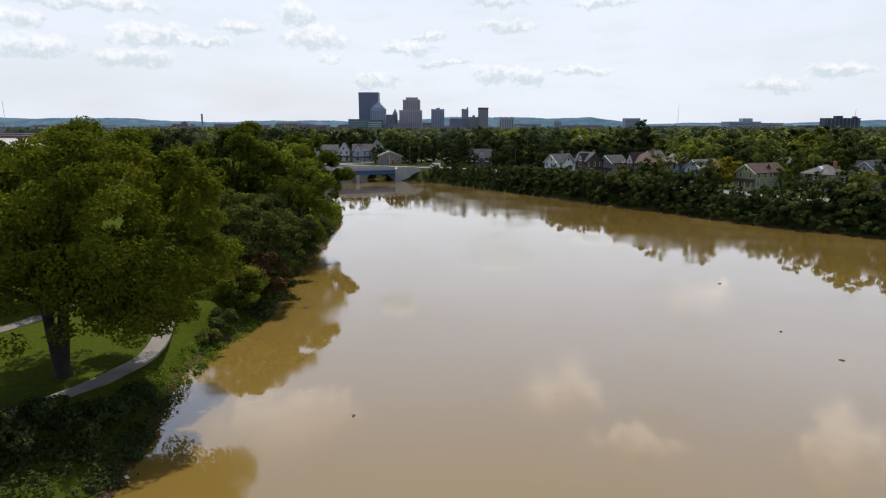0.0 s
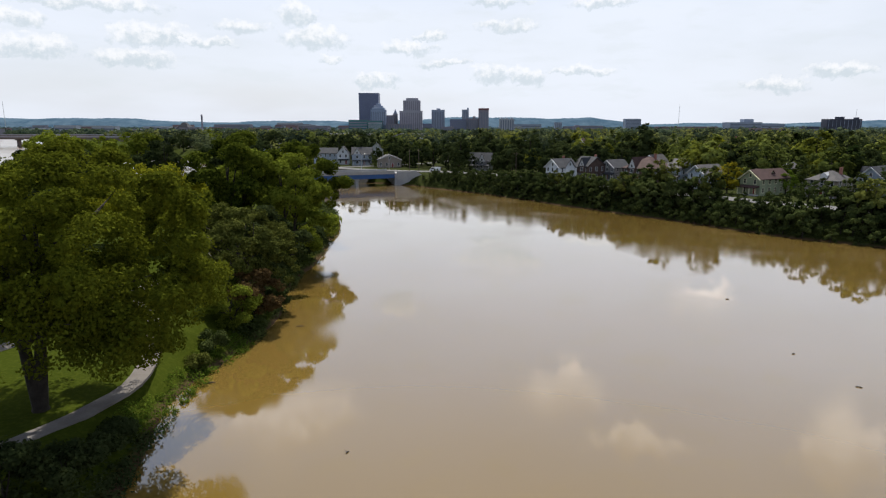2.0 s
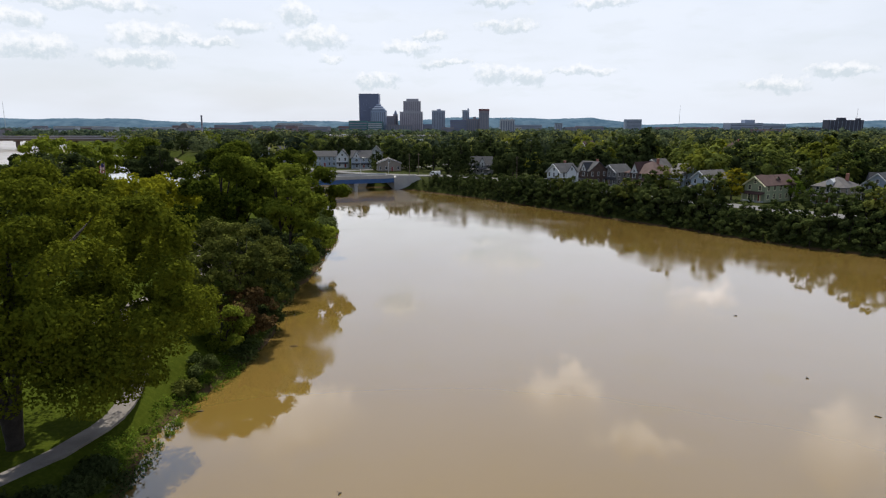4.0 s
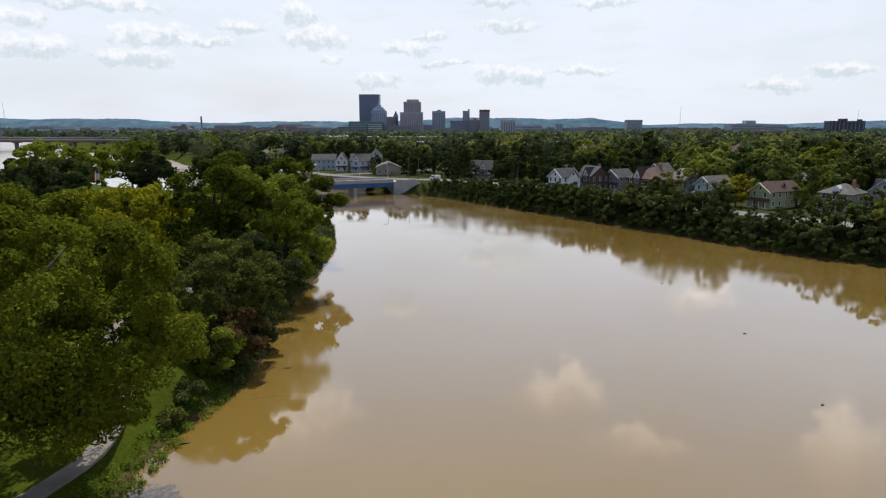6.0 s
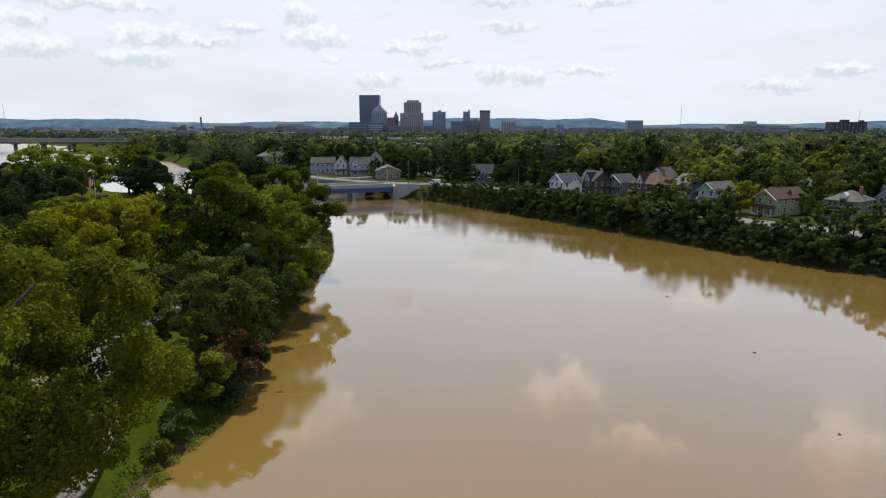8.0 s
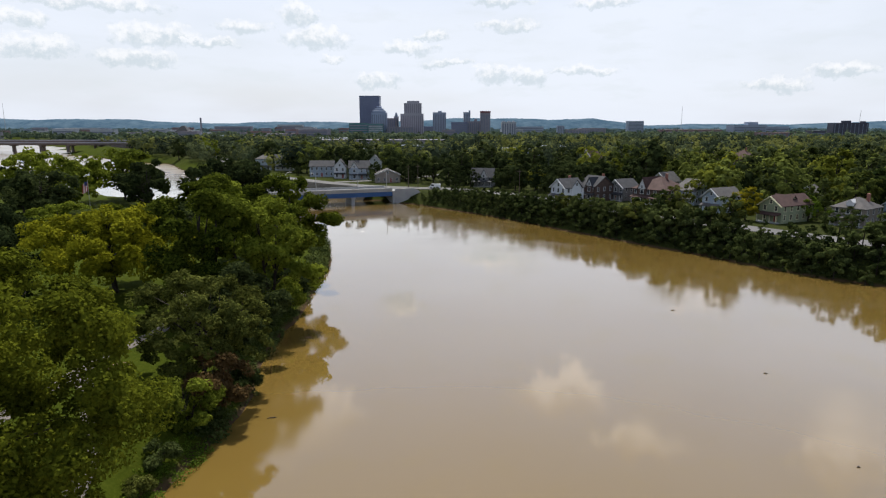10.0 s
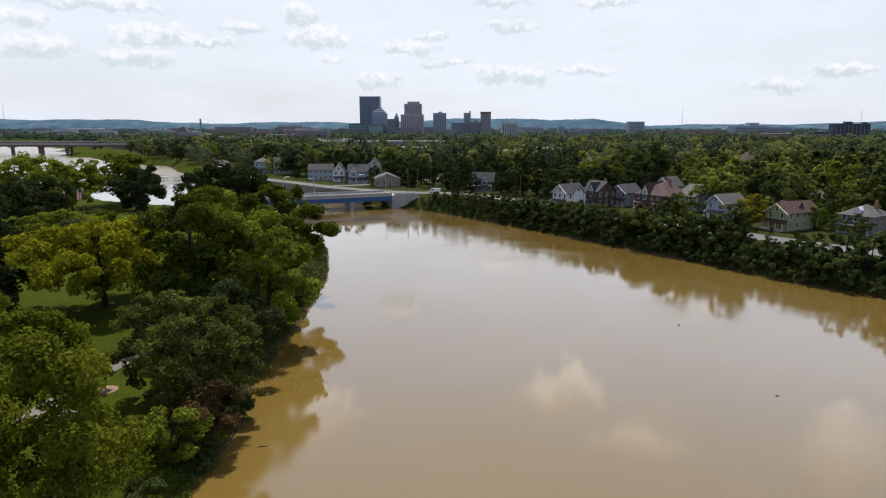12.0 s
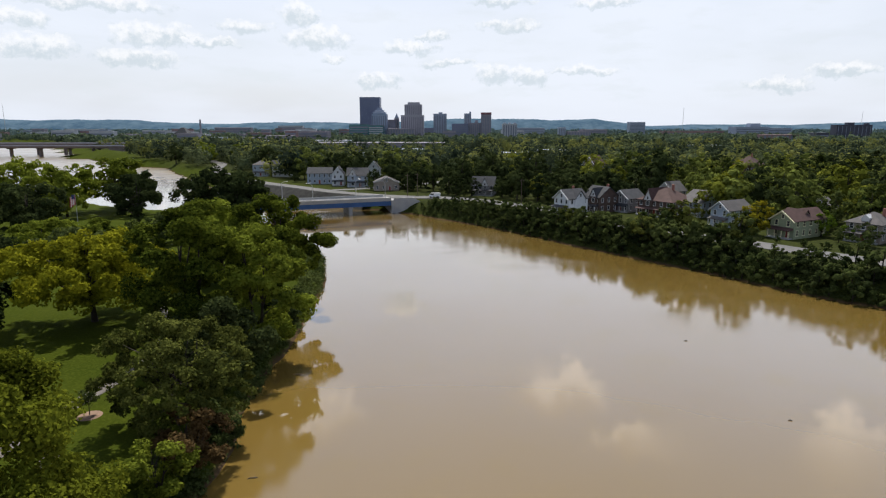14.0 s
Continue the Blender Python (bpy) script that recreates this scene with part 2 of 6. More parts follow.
GREY_SIDING = material("grey_siding", (0.17, 0.17, 0.18), (0.25, 0.25, 0.255), 0.65, 0.5, 6.0)
TAN_SIDING = material("tan_siding", (0.24, 0.20, 0.175), (0.32, 0.275, 0.24), 0.65, 0.5, 6.0)
BROWN_BRICK = material("brown_brick", (0.060, 0.040, 0.034), (0.115, 0.075, 0.060), 0.85, 0.8, 12.0)
DARK_SHINGLE = material("dark_shingle", (0.028, 0.031, 0.038), (0.055, 0.058, 0.066), 0.85, 0.6, 8.0)
RED_SHINGLE = material("red_brown_shingle", (0.052, 0.026, 0.023), (0.090, 0.048, 0.042), 0.85, 0.6, 8.0)
GREY_SHINGLE = material("grey_shingle", (0.072, 0.068, 0.068), (0.118, 0.110, 0.108), 0.85, 0.6, 8.0)
PALE_ROOF = material("pale_metal_roof", (0.70, 0.71, 0.72), (0.82, 0.82, 0.82), 0.4, 0.5, 6.0)
TRIM_WHITE = material("white_trim", (0.52, 0.53, 0.54), (0.62, 0.62, 0.62), 0.5, 1.0, 6.0)
DOOR_RED = material("red_door", (0.20, 0.04, 0.03), (0.28, 0.06, 0.05), 0.5, 1.0, 6.0)
FAR_BRICK = material("far_red_brick", (0.19, 0.125, 0.13), (0.25, 0.17, 0.17), 0.85, 0.05, 0.5)
RED_BRICK = material("red_brick", (0.24, 0.10, 0.075), (0.33, 0.15, 0.11), 0.85, 0.2, 4.0)
GLASS = material("window_glass", (0.020, 0.025, 0.030), (0.040, 0.048, 0.055), 0.08, 0.5, 3.0, specular=0.8)
# skyline haze is mixed into the TOWER colours: lifted and tinted blue
TOWER_DARK = material("hazed_dark_cladding", (0.125, 0.145, 0.235), (0.155, 0.178, 0.270), 0.4, 0.05, 0.4)
TOWER_BLUE = material("hazed_blue_stone", (0.24, 0.29, 0.40), (0.29, 0.34, 0.45), 0.5, 0.05, 0.4)
TOWER_BEIGE = material("hazed_beige_stone", (0.32, 0.315, 0.36), (0.39, 0.38, 0.42), 0.7, 0.05, 0.4)
TOWER_GREY = material("hazed_grey_panels", (0.25, 0.295, 0.38), (0.30, 0.345, 0.43), 0.6, 0.05, 0.4)
TOWER_BROWN = material("hazed_brown_brick", (0.21, 0.195, 0.235), (0.27, 0.25, 0.285), 0.8, 0.05, 0.4)
TOWER_PALE = material("hazed_pale_panels", (0.34, 0.36, 0.40), (0.44, 0.455, 0.49), 0.7, 0.05, 0.4)
TEAL_GLASS = material("teal_glass", (0.020, 0.110, 0.130), (0.035, 0.160, 0.180), 0.15, 0.05, 0.4, specular=0.8)
# far glazing, also lightened and blued for haze
FACADE_DARK = material("hazed_glazing", (0.160, 0.185, 0.245), (0.195, 0.220, 0.280), 0.2, 0.1, 0.8)
CROWN_RED = material("red_crown_cladding", (0.16, 0.06, 0.07), (0.22, 0.09, 0.10), 0.7, 0.1, 1.0)
VIADUCT = material("weathered_viaduct_concrete", (0.150, 0.120, 0.112), (0.205, 0.170, 0.158), 0.85, 0.05, 0.4)
SLAB_DARK = material("dark_slab_cladding", (0.040, 0.044, 0.070), (0.062, 0.066, 0.096), 0.5, 0.05, 0.4)
MULCH = material("mulch", (0.20, 0.13, 0.09), (0.30, 0.20, 0.14), 0.95, 1.0, 9.0, 0.4)
CAR_WHITE = material("white_car_paint", (0.72, 0.73, 0.74), (0.80, 0.80, 0.80), 0.25, 1.0, 6.0)
TYRE = material("tyre_rubber", (0.018, 0.018, 0.018), (0.035, 0.035, 0.035), 0.9, 2.0, 9.0)
DRIFTWOOD = material("driftwood", (0.06, 0.05, 0.04), (0.12, 0.10, 0.08), 0.9, 2.0, 9.0, 0.4)
FLAG_RED = material("flag_red_white", (0.32, 0.05, 0.06), (0.40, 0.07, 0.08), 0.8, 1.0, 5.0)
FLAG_BLUE = material("flag_blue", (0.03, 0.04, 0.12), (0.05, 0.06, 0.16), 0.8, 1.0, 5.0)


def water_material():
    m = bpy.data.materials.new("muddy_river_water")
    m.use_nodes = True
    n, l = m.node_tree.nodes, m.node_tree.links
    p = n["Principled BSDF"]
    geo = n.new("ShaderNodeNewGeometry")
    silt, swirl = n.new("ShaderNodeTexNoise"), n.new("ShaderNodeTexNoise")
    silt.inputs["Scale"].default_value, silt.inputs["Detail"].default_value = 0.02, 4.0
    silt.inputs["Distortion"].default_value = 1.2
    l.new(geo.outputs["Position"], silt.inputs["Vector"])
    mix = n.new("ShaderNodeMix")
    mix.data_type = "RGBA"
    mix.inputs[6].default_value, mix.inputs[7].default_value = (0.158, 0.100, 0.021, 1), (0.192, 0.126, 0.033, 1)
    l.new(silt.outputs[0], mix.inputs[0])
    l.new(mix.outputs[2], p.inputs["Base Color"])
    p.inputs["IOR"].default_value = 1.5
    p.inputs["Coat Weight"].default_value, p.inputs["Coat Roughness"].default_value, p.inputs["Coat IOR"].default_value = 1.0, 0.04, 1.5
    swirl.inputs["Scale"].default_value, swirl.inputs["Detail"].default_value = 0.9, 3.0
    swirl.inputs["Distortion"].default_value = 0.6
    patches = n.new("ShaderNodeTexNoise")
    patches.inputs["Scale"].default_value, patches.inputs["Detail"].default_value = 0.035, 3.0
    patches.inputs["Distortion"].default_value = 1.5
    for tex in (swirl, patches):
        l.new(geo.outputs["Position"], tex.inputs["Vector"])
    rough = n.new("ShaderNodeMapRange")
    rough.inputs[1].default_value, rough.inputs[2].default_value = 0.4, 0.75
    rough.inputs[3].default_value, rough.inputs[4].default_value = 0.006, 0.04
    l.new(patches.outputs[0], rough.inputs[0])
    gloss = n.new("ShaderNodeMapRange")
    gloss.inputs[1].default_value, gloss.inputs[2].default_value = 0.46, 0.68
    gloss.inputs[3].default_value, gloss.inputs[4].default_value = 0.03, 0.14
    l.new(patches.outputs[0], gloss.inputs[0])
    # the wide reach beyond the bridge is wind-roughened
    place = n.new("ShaderNodeSeparateXYZ")
    l.new(geo.outputs["Position"], place.inputs[0])
    wind = n.new("ShaderNodeMapRange")
    wind.inputs[1].default_value, wind.inputs[2].default_value, wind.inputs[4].default_value = 320.0, 520.0, 0.25
    l.new(place.outputs[1], wind.inputs[0])
    both = n.new("ShaderNodeMath")
    l.new(gloss.outputs[0], both.inputs[0])
    l.new(wind.outputs[0], both.inputs[1])
    bp = n.new("ShaderNodeBump")
    bp.inputs["Distance"].default_value = 0.05
    # the current ruffles the water below the outer bank
    apart = n.new("ShaderNodeVectorMath")
    apart.operation = "DOT_PRODUCT"
    apart.inputs[1].default_value = (0.791, 0.612, 0.0)
    l.new(geo.outputs["Position"], apart.inputs[0])
    ruffle = n.new("ShaderNodeMapRange")
    ruffle.interpolation_type = "SMOOTHSTEP"
    ruffle.inputs[1].default_value, ruffle.inputs[2].default_value = 112.0, 155.0
    ruffle.inputs[3].default_value, ruffle.inputs[4].default_value = 0.0, 0.9
    l.new(apart.outputs["Value"], ruffle.inputs[0])
    streak = n.new("ShaderNodeMath")
    streak.operation = "MULTIPLY_ADD"
    l.new(ruffle.outputs[0], streak.inputs[0])
    l.new(patches.outputs[0], streak.inputs[1])
    l.new(rough.outputs[0], streak.inputs[2])
    l.new(streak.outputs[0], bp.inputs["Strength"])
    # ruffled water is dull as well
    dull = n.new("ShaderNodeMath")
    dull.operation = "MULTIPLY_ADD"
    dull.inputs[1].default_value = 0.075
    l.new(ruffle.outputs[0], dull.inputs[0])
    l.new(both.outputs[0], dull.inputs[2])
    l.new(dull.outputs[0], p.inputs["Roughness"])
    l.new(dull.outputs[0], p.inputs["Coat Roughness"])
    l.new(swirl.outputs[0], bp.inputs["Height"])
    l.new(bp.outputs[0], p.inputs["Normal"])
    l.new(bp.outputs[0], p.inputs["Coat Normal"])
    return m


def ground_material():
    m = bpy.data.materials.new("grass_and_soil")
    m.use_nodes = True
    n, l = m.node_tree.nodes, m.node_tree.links
    p = n["Principled BSDF"]
    geo = n.new("ShaderNodeNewGeometry")
    big, small = n.new("ShaderNodeTexNoise"), n.new("ShaderNodeTexNoise")
    big.inputs["Scale"].default_value, big.inputs["Detail"].default_value = 0.09, 4.0
    small.inputs["Scale"].default_value, small.inputs["Detail"].default_value = 2.5, 5.0
    for tex in (big, small):
        l.new(geo.outputs["Position"], tex.inputs["Vector"])
    mix = n.new("ShaderNodeMix")
    mix.data_type = "RGBA"
    mix.inputs[6].default_value, mix.inputs[7].default_value = (0.026, 0.042, 0.004, 1), (0.050, 0.063, 0.006, 1)
    l.new(big.outputs[0], mix.inputs[0])
    dry = n.new("ShaderNodeMix")
    dry.data_type = "RGBA"
    dry.inputs[7].default_value = (0.064, 0.078, 0.009, 1)
    mp = n.new("ShaderNodeMapRange")
    mp.inputs[1].default_value, mp.inputs[2].default_value, mp.inputs[4].default_value = 0.45, 0.72, 0.75
    l.new(small.outputs[0], mp.inputs[0])
    l.new(mp.outputs[0], dry.inputs[0])
    # duller, browner ground in the town across the river
    across = n.new("ShaderNodeVectorMath")
    across.operation = "DOT_PRODUCT"
    across.inputs[1].default_value = (0.791, 0.612, 0.0)
    l.new(geo.outputs["Position"], across.inputs[0])
    town = n.new("ShaderNodeMapRange")
    town.inputs[1].default_value, town.inputs[2].default_value, town.inputs[4].default_value = 150.0, 172.0, 0.8
    l.new(across.outputs["Value"], town.inputs[0])
    yard = n.new("ShaderNodeMix")
    yard.data_type = "RGBA"
    yard.inputs[7].default_value = (0.026, 0.030, 0.014, 1)
    l.new(town.outputs[0], yard.inputs[0])
    l.new(mix.outputs[2], yard.inputs[6])
    l.new(yard.outputs[2], dry.inputs[6])
    # bare wet soil along the water's edge
    pos = n.new("ShaderNodeSeparateXYZ")
    l.new(geo.outputs["Position"], pos.inputs[0])
    edge = n.new("ShaderNodeMapRange")
    edge.inputs[1].default_value, edge.inputs[2].default_value = 0.15, 0.6
    edge.inputs[3].default_value, edge.inputs[4].default_value = 1.0, 0.0
    l.new(pos.outputs[2], edge.inputs[0])
    soil = n.new("ShaderNodeMix")
    soil.data_type = "RGBA"
    soil.inputs[7].default_value = (0.075, 0.050, 0.028, 1)
    l.new(edge.outputs[0], soil.inputs[0])
    l.new(dry.outputs[2], soil.inputs[6])
    l.new(soil.outputs[2], p.inputs["Base Color"])
    p.inputs["Roughness"].default_value = 0.95
    p.inputs["Specular IOR Level"].default_value = 0.02
    bp = n.new("ShaderNodeBump")
    bp.inputs["Strength"].default_value, bp.inputs["Distance"].default_value = 0.6, 0.1
    l.new(small.outputs[0], bp.inputs["Height"])
    l.new(bp.outputs[0], p.inputs["Normal"])
    return m


WATER, GROUND = water_material(), ground_material()


# ---- mesh helpers ----
def raw_mesh(name, verts, faces, mat, smooth=False):
    me = bpy.data.meshes.new(name)
    me.from_pydata([tuple(v) for v in verts], [], faces)
    me.materials.append(mat)
    if smooth:
        me.polygons.foreach_set("use_smooth", [True] * len(me.polygons))
    me.update()
    return me


def quads_mesh(name, corners, mat):
    """A mesh from an array of n x 4 x 3 corners."""
    count = len(corners)
    me = bpy.data.meshes.new(name)
    me.vertices.add(count * 4)
    me.vertices.foreach_set("co", np.ascontiguousarray(corners, dtype=np.float32).ravel())
    me.loops.add(count * 4)
    me.loops.foreach_set("vertex_index", np.arange(count * 4, dtype=np.int32))
    me.polygons.add(count)
    me.polygons.foreach_set("loop_start", np.arange(0, count * 4, 4, dtype=np.int32))
    me.materials.append(mat)
    me.update(calc_edges=True)
    me.validate()
    return me


def child(name, me, parent, label=""):
    ob = new(name, me)
    ob.parent = parent
    return tagged(ob, label=label)


def thing(name, m, label, category, group="", kind=""):
    ob = new(name)
    ob.matrix_world = m
    ob.empty_display_size = 0.5
    return tagged(ob, label, category, group, kind)


def part(name, bm, mat, parent, label=""):
    me = bpy.data.meshes.new(name)
    bm.to_mesh(me)
    bm.free()
    me.materials.append(mat)
    return child(name, me, parent, label)


def add_box(bm, x, y, z, sx, sy, sz, bevel=0.0):
    """A box whose base's centre is at x, y, z."""
    got = bmesh.ops.create_cube(bm, size=1.0)["verts"]
    for v in got:
        v.co = Vector((v.co.x * sx + x, v.co.y * sy + y, (v.co.z + 0.5) * sz + z))
    if bevel:
        edges = list({e for v in got for e in v.link_edges})
        bmesh.ops.bevel(bm, geom=edges, offset=bevel, segments=1, affect="EDGES")
    return bm


def box_bm(*a, **k):
    return add_box(bmesh.new(), *a, **k)


def add_tube(bm, points, radii, sides=7, caps=True):
    """A tapering tube along points."""
    rings = []
    pts = [Vector(p) for p in points]
    for i, p in enumerate(pts):
        d = (pts[min(i + 1, len(pts) - 1)] - pts[max(i - 1, 0)]).normalized()
        u = d.orthogonal().normalized()
        w = d.cross(u)
        rings.append([bm.verts.new(p + (u * math.cos(a) + w * math.sin(a)) * radii[i]) for a in (2 * math.pi * k / sides for k in range(sides))])
    for r0, r1 in zip(rings, rings[1:]):
        for k in range(sides):
            # rings keep close to one another in turn, so the nearest vertex pairs well
            bm.faces.new((r0[k], r0[(k + 1) % sides], r1[(k + 1) % sides], r1[k]))
    if caps:
        bm.faces.new(rings[0][::-1])
        bm.faces.new(rings[-1])
    return bm


def tube_bm(points, radii, sides=7):
    return add_tube(bmesh.new(), points, radii, sides)


def prism_bm(outline, y0, y1):
    """An outline in x and z, drawn out along y."""
    bm = bmesh.new()
    a = [bm.verts.new((x, y0, z)) for x, z in outline]
    b = [bm.verts.new((x, y1, z)) for x, z in outline]
    bm.faces.new(a)
    bm.faces.new(b[::-1])
    for i in range(len(a)):
        j = (i + 1) % len(a)
        bm.faces.new((a[j], a[i], b[i], b[j]))
    bmesh.ops.recalc_face_normals(bm, faces=bm.faces)
    return bm


# ---- the lie of the land ----
FAR_BANK = [(420, -300), (300, -60), (200, 55), (135, 112), (98, 145), (84, 158), (69, 181), (41, 220), (22, 247), (6, 268), (-11, 286),
            (-14, 291), (-23, 294), (-30, 303), (-50, 313), (-76, 332), (-104, 358), (-132, 390), (-166, 440), (-215, 520), (-245, 575), (-285, 600), (-330, 640),
            (-430, 760), (-570, 985), (-850, 1300), (-1600, 1500)]
PARK_BANK = [(-1600, 1000), (-700, 640), (-420, 500), (-300, 420), (-200, 345), (-150, 303), (-112, 285), (-92, 268), (-62, 248), (-42, 222), (-33, 195),
             (-27.5, 166), (-26.2, 134), (-26, 114), (-25.8, 100), (-23.6, 92), (-24.2, 82), (-25.3, 75), (-26.2, 70), (-26.6, 62), (-26.3, 57),
             (-25.4, 48.5), (-23.8, 39), (-22, 20), (-22, -60), (-40, -300)]
RIVER = np.array(FAR_BANK + PARK_BANK, float)


def shore_distance(x, y):
    """Metres from the water's edge, negative in the river."""
    px, py = np.asarray(x, float), np.asarray(y, float)
    best, inside = np.full(px.shape, 1e18), np.zeros(px.shape, bool)
    for (ax, ay), (bx, by) in zip(RIVER, np.roll(RIVER, -1, 0)):
        dx, dy = bx - ax, by - ay
        t = np.clip(((px - ax) * dx + (py - ay) * dy) / (dx * dx + dy * dy), 0, 1)
        best = np.minimum(best, (px - ax - t * dx) ** 2 + (py - ay - t * dy) ** 2)
        with np.errstate(divide="ignore", invalid="ignore"):
            cross = ((ay > py) != (by > py)) & (px < dx * (py - ay) / (dy if dy else 1e-9) + ax)
        inside ^= cross
    return np.sqrt(best) * np.where(inside, -1, 1)


def in_park(x, y):
    return (np.asarray(x) < -15) & (np.asarray(y) < 300 + np.maximum(0, -50 - np.asarray(x)) * 0.85)


def wobble(x, y, s):
    return np.sin(x / s + 1.3 * np.sin(y / (1.7 * s))) * np.cos(y / (1.2 * s) + 0.7 * np.sin(x / (0.9 * s)))


def levee_distance(x, y):
    """Metres from the crest of the grassy levee by the far viaduct."""
    ax, ay, dx, dy = -340.0, 690.0, -80.0, 90.0
    t = np.clip(((x - ax) * dx + (y - ay) * dy) / (dx * dx + dy * dy), 0, 1)
    return np.hypot(x - ax - t * dx, y - ay - t * dy)


def ground_z(x, y):
    x, y = np.asarray(x, float), np.asarray(y, float)
    d = shore_distance(x, y) + 0.5 * wobble(x, y, 2.3) + 0.8 * wobble(x, y, 6.1)
    park = in_park(x, y)
    top = np.where(park, 3.0, 5.5)
    run = np.where(park, 5.5, 8.0)
    k = np.clip(d / run, 0, 1)
    land = top * (0.35 * k + 0.65 * k * k * (3 - 2 * k)) + np.where(park, 0.25, 0.2) * wobble(x, y, 17.0) * k
    # the grassy levee by the far viaduct
    levee = 4.0 * np.exp(-(levee_distance(x, y) / 15.0) ** 2)
    return np.where(d < 0, np.maximum(-2.5, d * 0.6), land + np.where(d > 0, levee, 0) * np.clip(d / 15, 0, 1))


def gz(x, y):
    return float(ground_z(np.array([x]), np.array([y]))[0])


def steps(*spans):
    out = []
    for a, b, s_ in spans:
        out += list(np.arange(a, b, s_))
    return np.array(out + [spans[-1][1]])


gx = steps((-4200, -1600, 200), (-1600, -420, 40), (-420, -120, 10), (-120, -62, 3), (-62, -15, 0.8), (-15, 120, 3), (120, 300, 10), (300, 1000, 50), (1000, 4200, 200))
gy = steps((-400, -20, 20), (-20, 28, 4), (28, 130, 0.9), (130, 380, 3), (380, 720, 8), (720, 1600, 40), (1600, 4800, 200))
mx, my = np.meshgrid(gx, gy)
mz = ground_z(mx, my)
nx, ny = len(gx), len(gy)
idx = np.arange(nx * ny).reshape(ny, nx)
grid = np.stack([idx[:-1, :-1], idx[:-1, 1:], idx[1:, 1:], idx[1:, :-1]], -1).reshape(-1, 4)
ground = new("ground", raw_mesh("ground", np.stack([mx, my, mz], -1).reshape(-1, 3).tolist(), grid.tolist(), GROUND, True))
tagged(ground, "green lawn and soil running down to the river banks", "ground", kind="structure")

water = new("water", raw_mesh("water", [(-1700, -350, 0), (500, -350, 0), (500, 1600, 0), (-1700, 1600, 0)], [(0, 1, 2, 3)], WATER))
tagged(water, "smooth brown muddy river reflecting trees and sky", "river", kind="structure")


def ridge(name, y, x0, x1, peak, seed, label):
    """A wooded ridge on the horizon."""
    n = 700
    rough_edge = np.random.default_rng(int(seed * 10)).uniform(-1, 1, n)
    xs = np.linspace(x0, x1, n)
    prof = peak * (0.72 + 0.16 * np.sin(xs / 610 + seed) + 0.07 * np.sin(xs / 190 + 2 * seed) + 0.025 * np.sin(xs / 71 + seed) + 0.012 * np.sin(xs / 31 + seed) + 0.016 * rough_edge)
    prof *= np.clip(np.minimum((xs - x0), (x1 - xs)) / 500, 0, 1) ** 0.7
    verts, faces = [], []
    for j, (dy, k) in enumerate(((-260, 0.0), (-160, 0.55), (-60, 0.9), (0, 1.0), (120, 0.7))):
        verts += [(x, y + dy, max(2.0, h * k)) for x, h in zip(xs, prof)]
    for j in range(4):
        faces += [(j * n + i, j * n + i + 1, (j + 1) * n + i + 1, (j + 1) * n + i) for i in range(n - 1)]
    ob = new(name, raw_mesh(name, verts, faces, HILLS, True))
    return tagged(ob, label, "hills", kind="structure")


ridge("backdrop_hills", 4300, -4600, 1500, 92, 0.4, "long wooded ridge on the horizon, tinted blue-green for haze")
ridge("backdrop_hills", 4450, 100, 4600, 68, 2.1, "low wooded ridge on the horizon, tinted blue-green for haze")


def ribbon(name, points, width, mat, thick, lift, label, category, kerb=0.0):
    """A strip of paving along points that follows the ground."""
    pts = [Vector((*p, 0)) for p in points]
    fine = []
    for i in range(len(pts) - 1):
        p0, p1, p2, p3 = pts[max(i - 1, 0)], pts[i], pts[i + 1], pts[min(i + 2, len(pts) - 1)]
        steps_n = max(2, int((p2 - p1).length / 2.0))
        for k in range(steps_n):
            t = k / steps_n
            fine.append(0.5 * (2 * p1 + (p2 - p0) * t + (2 * p0 - 5 * p1 + 4 * p2 - p3) * t * t + (3 * p1 - p0 - 3 * p2 + p3) * t ** 3))
    fine.append(pts[-1])
    verts, faces = [], []
    for i, p in enumerate(fine):
        d = (fine[min(i + 1, len(fine) - 1)] - fine[max(i - 1, 0)]).normalized()
        side = Vector((d.y, -d.x, 0)) * width / 2
        zc = max(gz(p.x, p.y), gz((p - side).x, (p - side).y), gz((p + side).x, (p + side).y)) + lift
        a, b = p - side, p + side
        verts += [(a.x, a.y, zc), (b.x, b.y, zc), (b.x, b.y, zc - thick), (a.x, a.y, zc - thick)]
    for i in range(len(fine) - 1):
        o, q = 4 * i, 4 * i + 4
        faces += [(o, o + 1, q + 1, q), (o + 1, o + 2, q + 2, q + 1), (o + 3, o, q, q + 3)]
    faces += [(0, 3, 2, 1), tuple(4 * (len(fine) - 1) + k for k in range(4))]
    ob = new(name, raw_mesh(name, verts, faces, mat))
    return tagged(ob, label, category, kind="structure")


ribbon("pavement_path", [(-44.5, 31), (-37.4, 42.5), (-33.5, 48.7), (-31.3, 53.2), (-30.4, 57.6), (-30.5, 62), (-31.8, 67), (-34, 73), (-38, 80), (-42.5, 87), (-47, 93)],
       1.9, PATH_STONE, 0.25, 0.03, "pale concrete footpath curving through the park lawn", "path")
ribbon("pavement_path", [(-75, 44), (-58, 57), (-50, 67), (-47.5, 80), (-46.8, 92), (-45, 103), (-43.5, 112), (-46, 124), (-60, 150)], 2.2, PATH_STONE, 0.25, 0.07,
       "pale concrete footpath crossing the lawn beside a young tree", "path")
